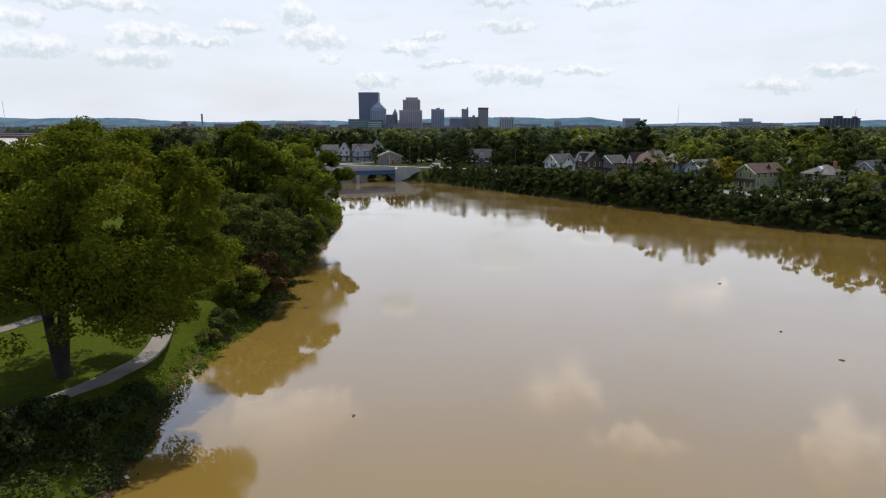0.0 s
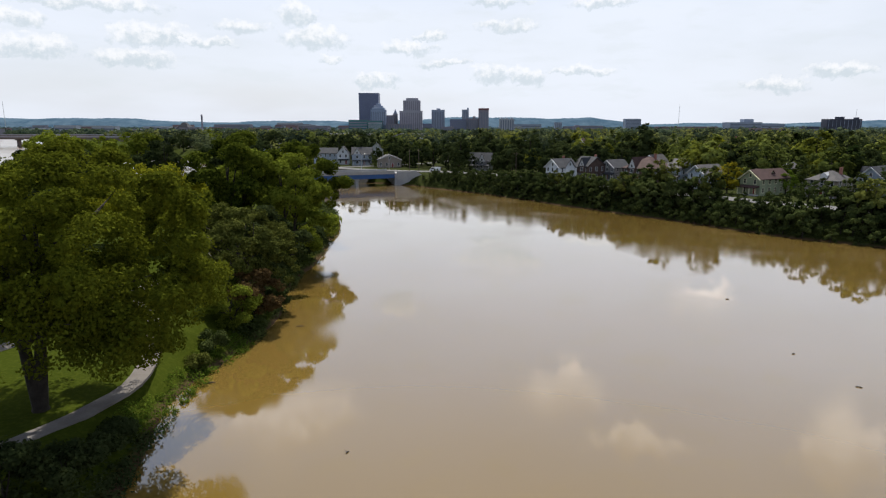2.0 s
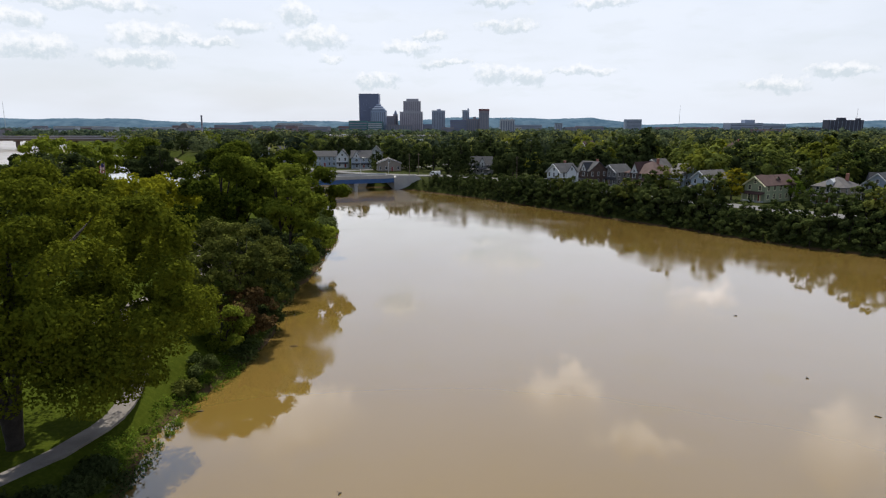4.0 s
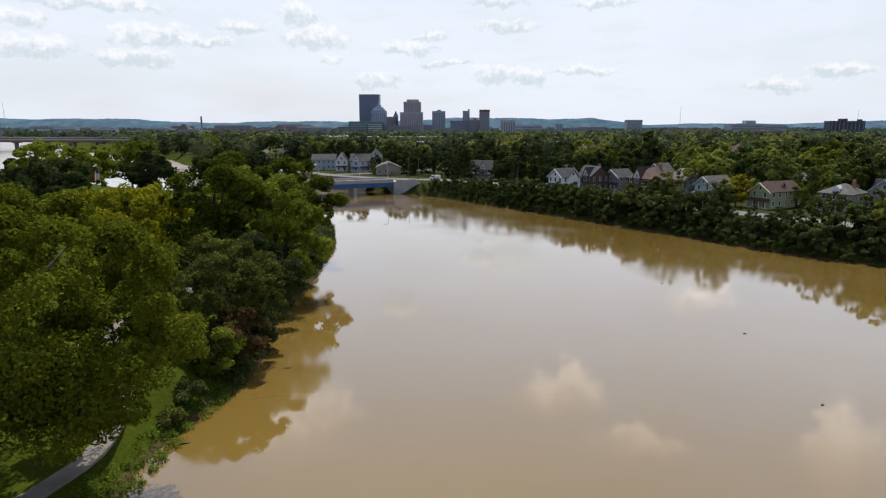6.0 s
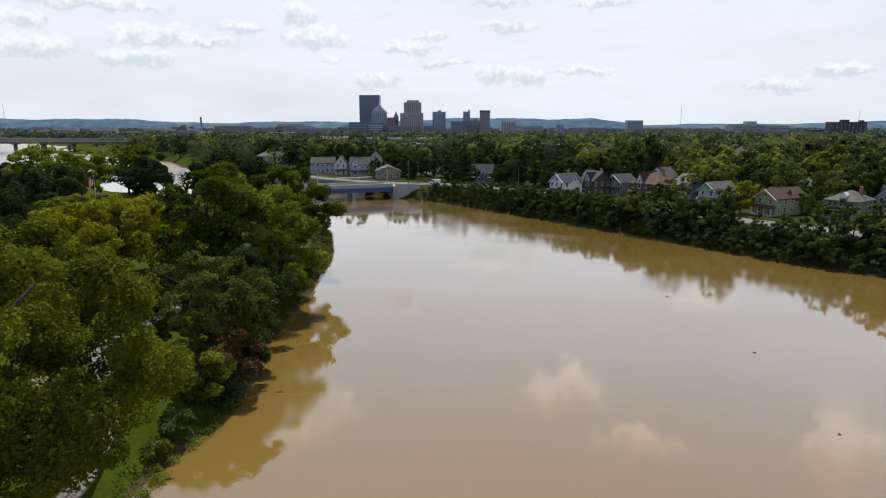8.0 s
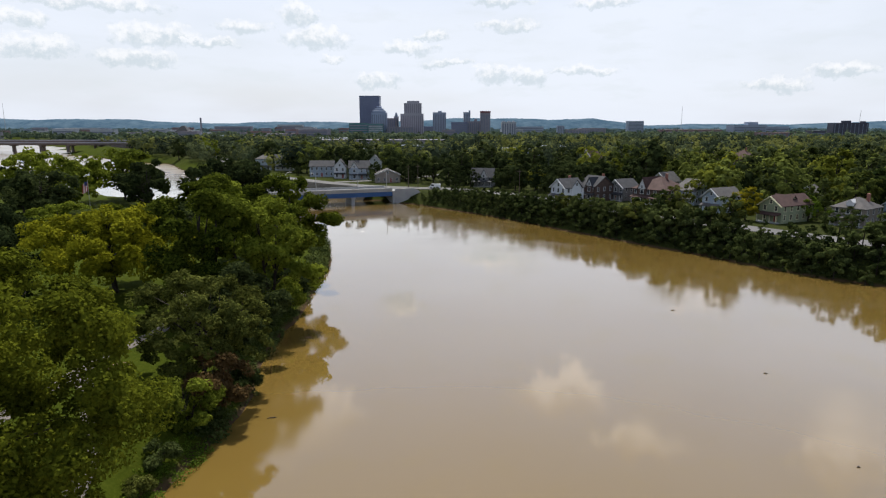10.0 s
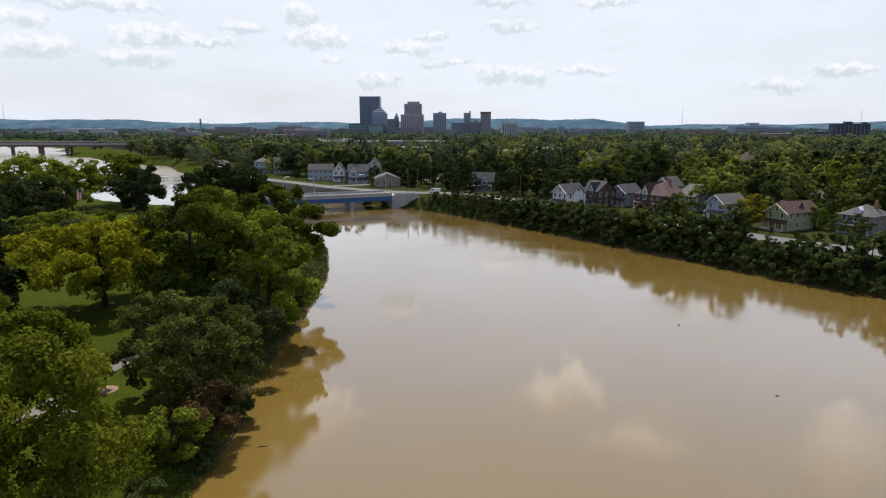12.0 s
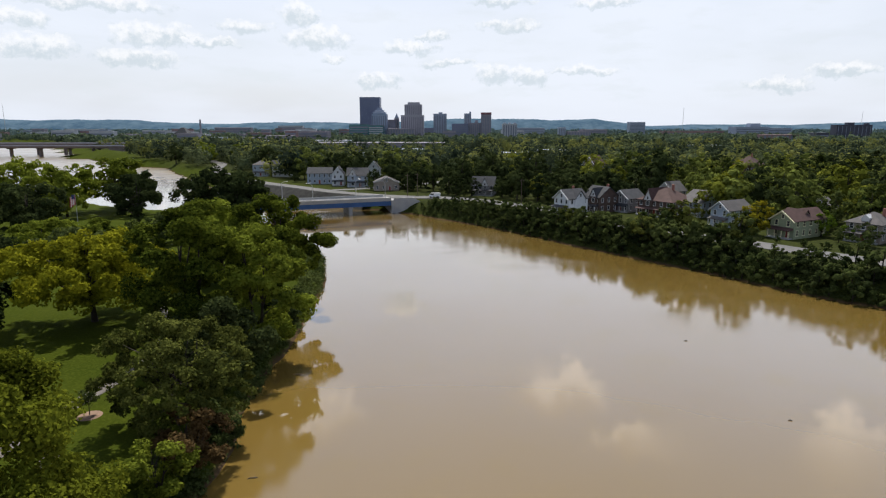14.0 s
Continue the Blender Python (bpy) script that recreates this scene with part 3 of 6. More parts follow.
ribbon("road", [(-24, 304), (-4, 304), (18, 292), (34, 272), (47, 251), (66, 216), (86, 193), (97, 179), (110, 165), (140, 133), (200, 75), (300, -30)], 9.0, ASPHALT, 0.3, 0.12,
       "pale grey asphalt road along the river bank", "road")
ribbon("road", [(-14, 306), (-30, 313), (-55, 331), (-80, 354), (-108, 382), (-135, 420), (-168, 482), (-195, 565), (-255, 650), (-330, 735), (-388, 785)], 8.0, ASPHALT, 0.3, 0.16, "pale grey asphalt road on top of the levee", "road")
ribbon("road", [(-56, 338), (-40, 346), (-10, 372), (20, 420)], 6.0, ASPHALT, 0.3, 0.1, "side street running in between the houses", "road")


# ---- trees ----
def leaf_quads(rng, centres, radii, per, leaf, flat=0.75, up=0.7, mid=None, dome=0.9):
    """Leaf sprays round clump centres: n x 4 x 3 corners."""
    n = len(centres) * per
    c = np.repeat(centres, per, 0)
    r = np.repeat(radii, per)
    d = rng.normal(size=(n, 3))
    d /= np.linalg.norm(d, axis=1, keepdims=True)
    pos = c + d * (r * rng.uniform(0.25, 1.0, n) ** 0.45)[:, None] * (1, 1, flat)
    nrm = d * 0.7 + (0, 0, up) + rng.normal(size=(n, 3)) * 0.45
    if mid is not None:
        # leaves lean with the whole crown's dome
        out = pos - (0, 0, mid)
        nrm = d * 0.55 + (0, 0, up) + dome * out / (np.linalg.norm(out, axis=1, keepdims=True) + 1e-6) + rng.normal(size=(n, 3)) * (0.75 - 0.45 * dome)
    nrm /= np.linalg.norm(nrm, axis=1, keepdims=True)
    t1 = np.cross(nrm, rng.normal(size=(n, 3)))
    t1 /= np.linalg.norm(t1, axis=1, keepdims=True)
    t2 = np.cross(nrm, t1)
    s = leaf * rng.uniform(0.6, 1.35, n)[:, None]
    a, b = t1 * s * 0.62, t2 * s * 0.38
    bend = nrm * s * 0.12
    return np.stack([pos - a - bend, pos + b * 1.0, pos + a - bend, pos - b], 1)


def crown_clumps(rng, radius, low, high, count, clump, lobes=5):
    """Clump centres and sizes of an uneven crown between the heights low and high: boughs that billow out, with clumps over each."""
    lobe_dir = rng.normal(size=(lobes, 3))
    lobe_dir /= np.linalg.norm(lobe_dir, axis=1, keepdims=True)
    half, mid = (high - low) / 2, (low + high) / 2
    boughs = max(5, count // 9)
    # boughs spread evenly over the crown's shell
    k = np.arange(boughs)
    bz = np.clip(1 - 2 * (k + 0.5) / boughs + rng.normal(size=boughs) * 0.06, -1, 1)
    ba = k * 2.39996 + rng.normal(size=boughs) * 0.25
    ring = np.sqrt(np.clip(1 - bz * bz, 0, 1))
    bd = np.stack([ring * np.cos(ba), ring * np.sin(ba), bz], 1)
    swell = 0.88 + 0.26 * np.max(np.clip(bd @ lobe_dir.T, 0, 1) ** 3, axis=1) + rng.uniform(-0.14, 0.07, boughs)
    size = radius * min(0.42, 1.55 / math.sqrt(boughs)) * rng.uniform(0.75, 1.2, boughs)
    reach = np.maximum(0.3, swell - size / radius * 0.52)
    taper = 1.0 - 0.12 * np.clip(bd[:, 2], 0, 1)
    bp = np.stack([bd[:, 0] * radius * reach * taper, bd[:, 1] * radius * reach * taper, mid + bd[:, 2] * np.maximum(half * 0.3, half - size * 0.7) * np.minimum(swell, 1.0)], 1)
    pick = rng.integers(0, boughs, count)
    d = rng.normal(size=(count, 3)) * 0.75 + bd[pick] * 0.5 + (0, 0, 0.45)
    d /= np.linalg.norm(d, axis=1, keepdims=True)
    rr = np.maximum(0.2, size[pick] - clump * 0.35) * rng.uniform(0.55, 1.05, count)
    pos = bp[pick] + d * rr[:, None] * (1, 1, 0.8)
    inner = rng.uniform(size=count) < 0.18
    pos[inner] = (pos[inner] - (0, 0, mid)) * rng.uniform(0.3, 0.75, (int(inner.sum()), 1)) + (0, 0, mid)
    pos[:, 2] = np.maximum(pos[:, 2], low + 0.25 * clump)
    return pos, clump * rng.uniform(0.6, 1.2, count)


def crown_mesh(name, seed, radius, low, high, count, clump, per, leaf, mat, extra=(), up=0.4, dome=0.3):
    rng = np.random.default_rng(seed)
    pos, size = crown_clumps(rng, radius, low, high, count, clump)
    if len(extra):
        ex = np.array(extra, float)
        pos, size = np.vstack([pos, ex[:, :3]]), np.concatenate([size, ex[:, 3]])
    me = quads_mesh(name, leaf_quads(rng, pos, size, per, leaf, 0.75, up, low + 0.42 * (high - low), dome), mat)
    return me, pos


def trunk_mesh(name, seed, height, thick, targets, forks=1, spread=0.0, mat=None, limb_count=9):
    """A tapered trunk with limbs that reach for some of the crown's clumps."""
    rng = random.Random(seed)
    bm = bmesh.new()
    stems = []
    for k in range(forks):
        a = rng.uniform(0, 6.28) if forks == 1 else 6.28 * k / forks + 0.4
        off = Vector((math.cos(a), math.sin(a), 0)) * (spread if forks > 1 else height * 0.03)
        pts = [Vector((0, 0, -0.35)), Vector((0, 0, 0.25)), Vector((0, 0, 0)) + off * 0.2 + Vector((0, 0, height * 0.14)), off * 0.55 + Vector((0, 0, height * 0.4)),
               off * 0.9 + Vector((0, 0, height * 0.72)), off + Vector((0, 0, height * 0.98))]
        q = thick * (1.0 if forks == 1 else 0.72)
        add_tube(bm, pts, [q * 1.45, q * 1.12, q * 0.95, q * 0.72, q * 0.42, q * 0.1], 9)
        stems.append(pts)
    order = list(range(len(targets)))
    rng.shuffle(order)
    for i in order[:limb_count]:
        tip = Vector(targets[i])
        stem = stems[i % forks]
        z0 = max(height * 0.2, min(height * 0.75, tip.z * rng.uniform(0.45, 0.7)))
        for lo, hi in zip(stem[1:], stem[2:]):
            if lo.z <= z0 <= hi.z:
                base = lo.lerp(hi, (z0 - lo.z) / (hi.z - lo.z))
                break
        else:
            base = stem[3]
        mid = base.lerp(tip, 0.5) + Vector((rng.uniform(-0.4, 0.4), rng.uniform(-0.4, 0.4), 0.06 * height))
        add_tube(bm, [base, base.lerp(mid, 0.5) + Vector((0, 0, 0.01 * height)), mid, tip], [thick * 0.40, thick * 0.30, thick * 0.19, thick * 0.04], 5)
    me = bpy.data.meshes.new(name)
    bm.to_mesh(me)
    bm.free()
    me.materials.append(mat or BARK)
    me.polygons.foreach_set("use_smooth", [True] * len(me.polygons))
    return me


def big_tree(x, y, seed, height, radius, low, count, clump, per, leaf, mat, label, thick=0.5, forks=1, spread=0.0, extra=(), turn=0.0, limbs=12, name="tree", shift=(0, 0)):
    """A tree of its own near the camera."""
    t = thing(name, pose(x, y, gz(x, y), 0, 0, turn), label, "tree")
    crown, pos = crown_mesh("crown", seed, radius, low, height, int(count * 1.12), clump, per, leaf, mat, extra)
    child("trunk", trunk_mesh("trunk", seed, height * 0.8, thick, pos.tolist(), forks, spread, None, limbs), t)
    c = child("crown", crown, t)
    c.location = (shift[0], shift[1], 0)
    return t


# the large tree on the lawn, forked low, with a bough hanging out over the bank
bough = [(8.6 + 2.0 * math.cos(k * 2.4), 7.0 + 2.2 * math.sin(k * 2.4), 8.2 + 0.6 * (k % 5), 1.5) for k in range(16)]
front = [(1.0 + 1.5 * (k % 6), -6.0 + 1.4 * (k % 5), 4.6 + 0.8 * (k % 7), 1.4) for k in range(34) if k % 6 > 1 or k % 7 > 2]
middle = [(-5.5 + 1.7 * (k % 8) + 0.3 * (k % 3), -8.2 + 1.3 * (k % 4), 8.6 + 1.0 * (k % 5), 1.45) for k in range(40)]
fill = [(2.0 + 1.6 * (k % 5), -3.0 + 1.5 * (k % 6), 5.4 + 0.9 * (k % 7), 1.45) for k in range(34)]
skirt = [((6.0 + k % 3) * math.cos(k * 0.5 + 0.2), (5.6 + k % 3) * math.sin(k * 0.5 + 0.2), 4.4 + 0.9 * (k % 4), 1.5) for k in range(13)]
big_tree(-35.3, 53.8, 11, 23.2, 11.4, 5.4, 430, 1.35, 200, 0.27, LEAF_SHADE, "tall olive-green broadleaf tree with a forked dark trunk on the lawn", 0.80, 2, 1.4, bough + skirt + front + middle + fill, 0, 16, "tree", (2.4, 2.6))
big_tree(-57, 78, 12, 21.0, 9.5, 5.0, 170, 1.6, 130, 0.5, LEAF_GREEN, "olive-green broadleaf tree on the lawn behind a footpath", 0.45)
# stands out of view; added to shade the park's lower left corner
big_tree(-44, 36, 13, 15.0, 6.0, 1.5, 80, 1.5, 150, 0.45, LEAF_DARK, "unseen dark green tree added to shade the park edge", 0.35)
# bushes in dark leaf colour, which carries the big tree's shade
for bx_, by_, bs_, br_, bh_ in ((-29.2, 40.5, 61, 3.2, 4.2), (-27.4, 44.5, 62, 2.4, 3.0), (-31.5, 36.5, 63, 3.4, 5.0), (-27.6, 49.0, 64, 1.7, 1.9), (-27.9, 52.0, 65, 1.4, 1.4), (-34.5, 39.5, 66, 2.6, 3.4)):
    big_tree(bx_, by_, bs_, bh_, br_, 0.0, 34, 0.8, 110, 0.26, LEAF_DARK, "bush on the park bank, leaves darkened for tree shade", 0.1, 3, 0.6, (), 0, 8, "bush")
# trees along the park's bank
big_tree(-38.5, 118, 14, 23.5, 9.2, 1.5, 200, 1.5, 140, 0.48, LEAF_GREEN, "tall green broadleaf tree standing over the river bank", 0.5, 2, 1.5)
big_tree(-35.0, 151, 15, 21.5, 10.2, 0.6, 230, 1.6, 130, 0.52, LEAF_GREEN, "broad green tree leaning out over the water", 0.55, 2, 2.0)
big_tree(-29.4, 121, 24, 21.0, 7.4, 0.2, 190, 1.4, 110, 0.46, LEAF_GREEN, "leafy green tree overhanging the river", 0.4, 2, 1.4)
big_tree(-31.0, 108, 25, 11.0, 6.4, 0.2, 90, 1.2, 110, 0.42, LEAF_DARK, "dark green tree at the water's edge", 0.3, 2, 1.2)
big_tree(-49.0, 160, 19, 18.5, 10.0, 1.0, 140, 1.7, 110, 0.6, LEAF_GREEN, "broad green tree behind the river bank", 0.5)
big_tree(-30.2, 92.2, 16, 13.2, 8.9, 0.0, 215, 1.0, 110, 0.33, LEAF_OPEN, "open dark green spreading tree beside the footpath", 0.34, 3, 2.6, (), 0, 26)
big_tree(-62.0, 131, 17, 17.2, 14.2, 0.9, 260, 1.6, 110, 0.52, LEAF_YELLOW, "wide yellow-green tree with a rounded crown on the lawn", 0.5)
big_tree(-25.9, 85.2, 18, 7.4, 4.2, 0.0, 75, 0.8, 120, 0.28, LEAF_BROWN, "reddish-brown withering bush on the river bank", 0.16, 3, 0.9, (), 0, 20, "bush")
big_tree(-27.3, 80.2, 20, 6.6, 3.2, 0.0, 70, 0.8, 120, 0.28, LEAF_GREEN, "yellow-green bush on the river bank", 0.14, 3, 0.8, (), 0, 14, "bush")
big_tree(-24.9, 92.0, 21, 3.2, 2.2, 0.0, 40, 0.65, 110, 0.28, LEAF_BANK, "green bush hanging over the water's edge", 0.12, 3, 0.7, (), 0, 10, "bush")
big_tree(-30.0, 103.5, 22, 5.5, 3.4, 0.0, 50, 1.0, 110, 0.36, LEAF_DARK, "dark green bush at the water's edge", 0.14, 3, 0.8, (), 0, 10, "bush")
big_tree(-29.0, 128, 23, 6.5, 4.0, 0.0, 50, 1.1, 110, 0.42, LEAF_DARK, "dark green bush under the river trees", 0.14, 3, 0.8, (), 0, 10, "bush")
big_tree(-27.4, 73.6, 26, 2.8, 2.0, 0.0, 34, 0.6, 100, 0.24, LEAF_BANK, "low dark green bush on the grassy bank", 0.08, 3, 0.5, (), 0, 8, "bush")
big_tree(-28.0, 69.6, 27, 1.9, 1.5, 0.0, 26, 0.5, 90, 0.22, LEAF_OPEN, "low olive bush on the grassy bank", 0.06, 3, 0.4, (), 0, 8, "bush")
# the park beyond the lawn
big_tree(-98, 221, 31, 23.0, 6.4, 3.0, 55, 1.7, 48, 0.86, LEAF_DARK, "dark open-crowned tree at the water's edge", 0.4, 1, 0.0, (), 0, 18)
big_tree(-81, 242, 32, 20.5, 13.0, 3.0, 150, 1.8, 48, 0.92, LEAF_DARK, "dark spreading tree on the park's tip", 0.45, 1, 0.0, (), 0, 18)
big_tree(-70, 236, 33, 19.5, 10.5, 1.0, 130, 1.8, 48, 0.92, LEAF_DARK, "dark green tree on the park's tip", 0.45)
big_tree(-166, 268, 34, 22.5, 13.5, 1.5, 140, 2.0, 48, 0.98, LEAF_GREEN, "green tree at the far end of the lawn", 0.45)
big_tree(-146, 262, 35, 21.0, 12.5, 1.0, 130, 2.0, 48, 0.98, LEAF_GREEN, "green tree at the far end of the lawn", 0.45)
big_tree(-138, 284, 36, 23.5, 13.0, 1.5, 130, 2.0, 48, 0.98, LEAF_GREEN, "tall green tree near the second channel", 0.45)
big_tree(-122, 268, 37, 17.0, 9.0, 1.0, 100, 1.8, 48, 0.98, LEAF_DARK, "dark green tree near the second channel", 0.4)
big_tree(-106, 186, 38, 11.0, 8.5, 0.4, 100, 1.5, 80, 0.6, LEAF_GREEN, "rounded green tree in the park", 0.3)
big_tree(-93, 176, 39, 10.0, 8.0, 0.4, 90, 1.5, 80, 0.6, LEAF_BANK, "rounded green tree in the park", 0.3)
big_tree(-108, 160, 40, 15.5, 11.5, 0.8, 140, 1.8, 80, 0.6, LEAF_DARK, "broad dark green tree in the park", 0.4)
big_tree(-84, 206, 47, 9.5, 7.5, 0.3, 90, 1.4, 60, 0.65, LEAF_BANK, "rounded green tree near the park's tip", 0.3)
big_tree(-98, 200, 48, 9.0, 7.0, 0.3, 80, 1.4, 60, 0.65, LEAF_GREEN, "rounded green tree near the park's tip", 0.3)
big_tree(-68, 194, 49, 13.0, 8.5, 0.6, 100, 1.5, 60, 0.65, LEAF_DARK, "dark green tree near the park's tip", 0.35)
big_tree(-196, 292, 41, 14.0, 5.0, 0.8, 70, 1.4, 48, 0.80, LEAF_DARK, "dark evergreen tree on the far lawn", 0.3)
big_tree(-128, 214, 42, 18.0, 10.5, 1.0, 120, 1.8, 48, 0.86, LEAF_DARK, "dark green tree beside the flagpole", 0.4)

big_tree(-76, 119, 50, 10.5, 7.5, 0.4, 90, 1.4, 80, 0.5, LEAF_DARK, "dark green tree in the shade of a larger one", 0.3)
big_tree(-86, 128, 43, 15.0, 9.0, 1.5, 110, 1.6, 90, 0.55, LEAF_DARK, "dark green tree at the edge of the lawn", 0.35)
big_tree(-84, 96, 44, 17.0, 9.5, 2.5, 120, 1.6, 100, 0.5, LEAF_GREEN, "green shade tree over the park path", 0.4)
big_tree(-150, 236, 45, 15.0, 9.0, 0.8, 110, 1.8, 48, 0.86, LEAF_DARK, "dark green tree at the far end of the lawn", 0.35)
big_tree(-176, 246, 46, 13.0, 8.0, 0.8, 100, 1.6, 48, 0.86, LEAF_BANK, "green tree at the far end of the lawn", 0.35)

# young tree in its ring of mulch
sx, sy = -42.3, 94.6
big_tree(sx, sy, 51, 3.7, 1.25, 1.0, 34, 0.45, 60, 0.17, LEAF_BANK, "young round-headed tree planted in a mulch ring", 0.06, 1, 0.0, (), 0, 8, "young_tree")
ringbm = bmesh.new()
bmesh.ops.create_cone(ringbm, cap_ends=True, segments=20, radius1=1.5, radius2=1.15, depth=0.16)
mulch = new("mulch_ring", bpy.data.meshes.new("mulch_ring"))
ringbm.to_mesh(mulch.data)
ringbm.free()
mulch.data.materials.append(MULCH)
mulch.location = (sx, sy, gz(sx, sy) + 0.06)
tagged(mulch, "round bed of brown mulch under the young tree", "mulch bed")


# shared trees: a few kinds, each used many times
def tree_kind(seed, height, radius, low, count, clump, per, leaf):
    crown, pos = crown_mesh("crown", seed, radius, low, height, count, clump, per, leaf, LEAF_GREEN, (), 0.4, 0.9)
    return crown, trunk_mesh("trunk", seed, height * 0.8, radius * 0.055, pos.tolist(), 1, 0, None, 6)


def plant(kind_, x, y, s, turn, mat, label, name="tree", group="", squash=1.0):
    t = thing(name, pose(x, y, gz(x, y) - 0.05, 0, 0, turn), label, "tree" if name == "tree" else "bush", group)
    t.scale = (s, s, s * squash)
    child("trunk", kind_[1], t)
    c = child("crown", kind_[0], t)
    c.material_slots[0].link = "OBJECT"
    c.material_slots[0].material = mat
    return t


SHRUBS = [tree_kind(100 + k, 6.0 + 0.5 * k, 3.1, 0.0, 56, 0.75, 13, 0.62) for k in range(4)]
TREES = [tree_kind(120 + k, 12.0 + k, 5.6 + 0.25 * k, 0.6, 100, 1.1, 12, 0.95) for k in range(5)]
rnd = random.Random(5)

# the wooded far bank below the road
bank_pts = [Vector(p) for p in ((118, 126), (98, 145), (84, 158), (69, 181), (41, 220), (22, 247), (6, 268), (-9, 284))]
for a, b in zip(bank_pts, bank_pts[1:]):
    d = b - a
    side = Vector((-d.y, d.x)).normalized()
    if side.x < 0:
        side = -side
    n_along = max(1, int(d.length / 3.2))
    for k in range(n_along):
        for row, (off, s0) in enumerate(((1.4, 0.66), (3.6, 0.92), (6.0, 1.0), (8.4, 1.0))):
            p = a + d * ((k + rnd.random()) / n_along) + side * (off + rnd.uniform(-0.8, 0.8))
            s_ = s0 * rnd.uniform(0.72, 1.12) * (0.46 if p.x < 5 else 0.64 if p.x < 20 else 0.82 if p.x < 58 else 1.0)
            if row > 1 and 78 < p.x < 96:
                s_ *= 0.6
            plant(SHRUBS[rnd.randrange(4)], p.x, p.y, s_, rnd.uniform(0, 360), LEAF_BANK if rnd.random() < 0.8 else LEAF_DARK,
                  "dark green shrubby tree on the steep river bank", "bush", "bushes on the far bank")
# taller single trees on that bank
for x, y, s_, mat in ((70, 199, 0.82, LEAF_OPEN), (66, 204, 0.72, LEAF_BANK), (103, 157, 0.78, LEAF_BANK), (89, 170, 0.38, LEAF_BANK), (54, 213, 0.4, LEAF_BANK),
                      (49, 222, 0.42, LEAF_BANK), (112, 148, 0.7, LEAF_BANK), (121, 140, 0.75, LEAF_BANK), (78, 184, 0.72, LEAF_BANK), (59, 203, 0.62, LEAF_OPEN), (104, 151, 0.78, LEAF_OPEN), (95, 163, 0.55, LEAF_BANK), (50, 217, 0.55, LEAF_BANK), (42, 230, 0.5, LEAF_OPEN), (33, 243, 0.45, LEAF_BANK), (80, 184, 0.66, LEAF_OPEN), (62, 206, 0.45, LEAF_BANK)):
    plant(TREES[rnd.randrange(5)], x, y, s_, rnd.uniform(0, 360), mat, "leafy tree rising above the bank-side bushes", "tree", "trees along the bank road")
plant(TREES[1], 94.3, 207.5, 0.82, 40, LEAF_GOLD, "golden-yellow tree beside the green house")

KEEP_OUT = []


# ---- houses ----
def add_window(parent, x, y, z, w, h, face, trim):
    """A window with frame, sill and pane in the wall that faces front, back, left or right."""
    f = bmesh.new()
    t = 0.12
    rings = [[f.verts.new((sx_ * (w / 2 + o), dy_, (h + t) / 2 + t / 2 + sz_ * (h / 2 + o))) for sx_, sz_ in ((-1, -1), (1, -1), (1, 1), (-1, 1))] for o, dy_ in ((t, 0.05), (t, -0.05), (0, -0.05), (0, 0.05))]
    for r0, r1 in zip(rings, rings[1:] + rings[:1]):
        for i in range(4):
            j = (i + 1) % 4
            f.faces.new((r0[i], r0[j], r1[j], r1[i]))
    ob = part("window", f, trim, parent)
    part("pane", box_bm(0, 0.02, t, w, 0.03, h), GLASS, ob)
    part("glazing_bar", box_bm(0, 0.0, t + h / 2 - 0.03, w, 0.06, 0.06), trim, ob)
    part("sill", box_bm(0, -0.08, -0.06, w + 0.36, 0.2, 0.06), trim, ob)
    turn = {"front": 0, "right": 90, "back": 180, "left": -90}[face]
    ob.matrix_local = pose(x, y, z, 0, 0, turn)
    return ob


def gable_roof_bm(w, d, z, rise, over=0.45, thick=0.22):
    """A gabled roof whose ridge runs along y."""
    k = over * rise / (w / 2)
    o = [(-w / 2 - over, z - k), (0, z + rise), (w / 2 + over, z - k), (w / 2 + over, z - k + thick), (0, z + rise + thick * 1.3), (-w / 2 - over, z - k + thick)]
    return prism_bm(o, -d / 2 - over, d / 2 + over)


def hip_roof_bm(w, d, z, rise, over=0.5):
    bm = bmesh.new()
    a, b = w / 2 + over, d / 2 + over
    r = max(0.3, (d - w) / 2) if d > w else 0.0
    q = max(0.3, (w - d) / 2) if w > d else 0.0
    base = [bm.verts.new(c) for c in ((-a, -b, z), (a, -b, z), (a, b, z), (-a, b, z))]
    low = [bm.verts.new((v.co.x, v.co.y, z - 0.2)) for v in base]
    t0, t1 = bm.verts.new((-q, -r, z + rise)), bm.verts.new((q + 0.001, r, z + rise))
    if d > w:
        bm.faces.new((base[0], base[1], t0))
        bm.faces.new((base[1], base[2], t1, t0))
        bm.faces.new((base[2], base[3], t1))
        bm.faces.new((base[3], base[0], t0, t1))
    else:
        bm.faces.new((base[0], base[1], t1, t0))
        bm.faces.new((base[1], base[2], t1))
        bm.faces.new((base[2], base[3], t0, t1))
        bm.faces.new((base[3], base[0], t0))
    for i in range(4):
        j = (i + 1) % 4
        bm.faces.new((low[i], low[j], base[j], base[i]))
    bm.faces.new(low[::-1])
    bmesh.ops.recalc_face_normals(bm, faces=bm.faces)
    return bm


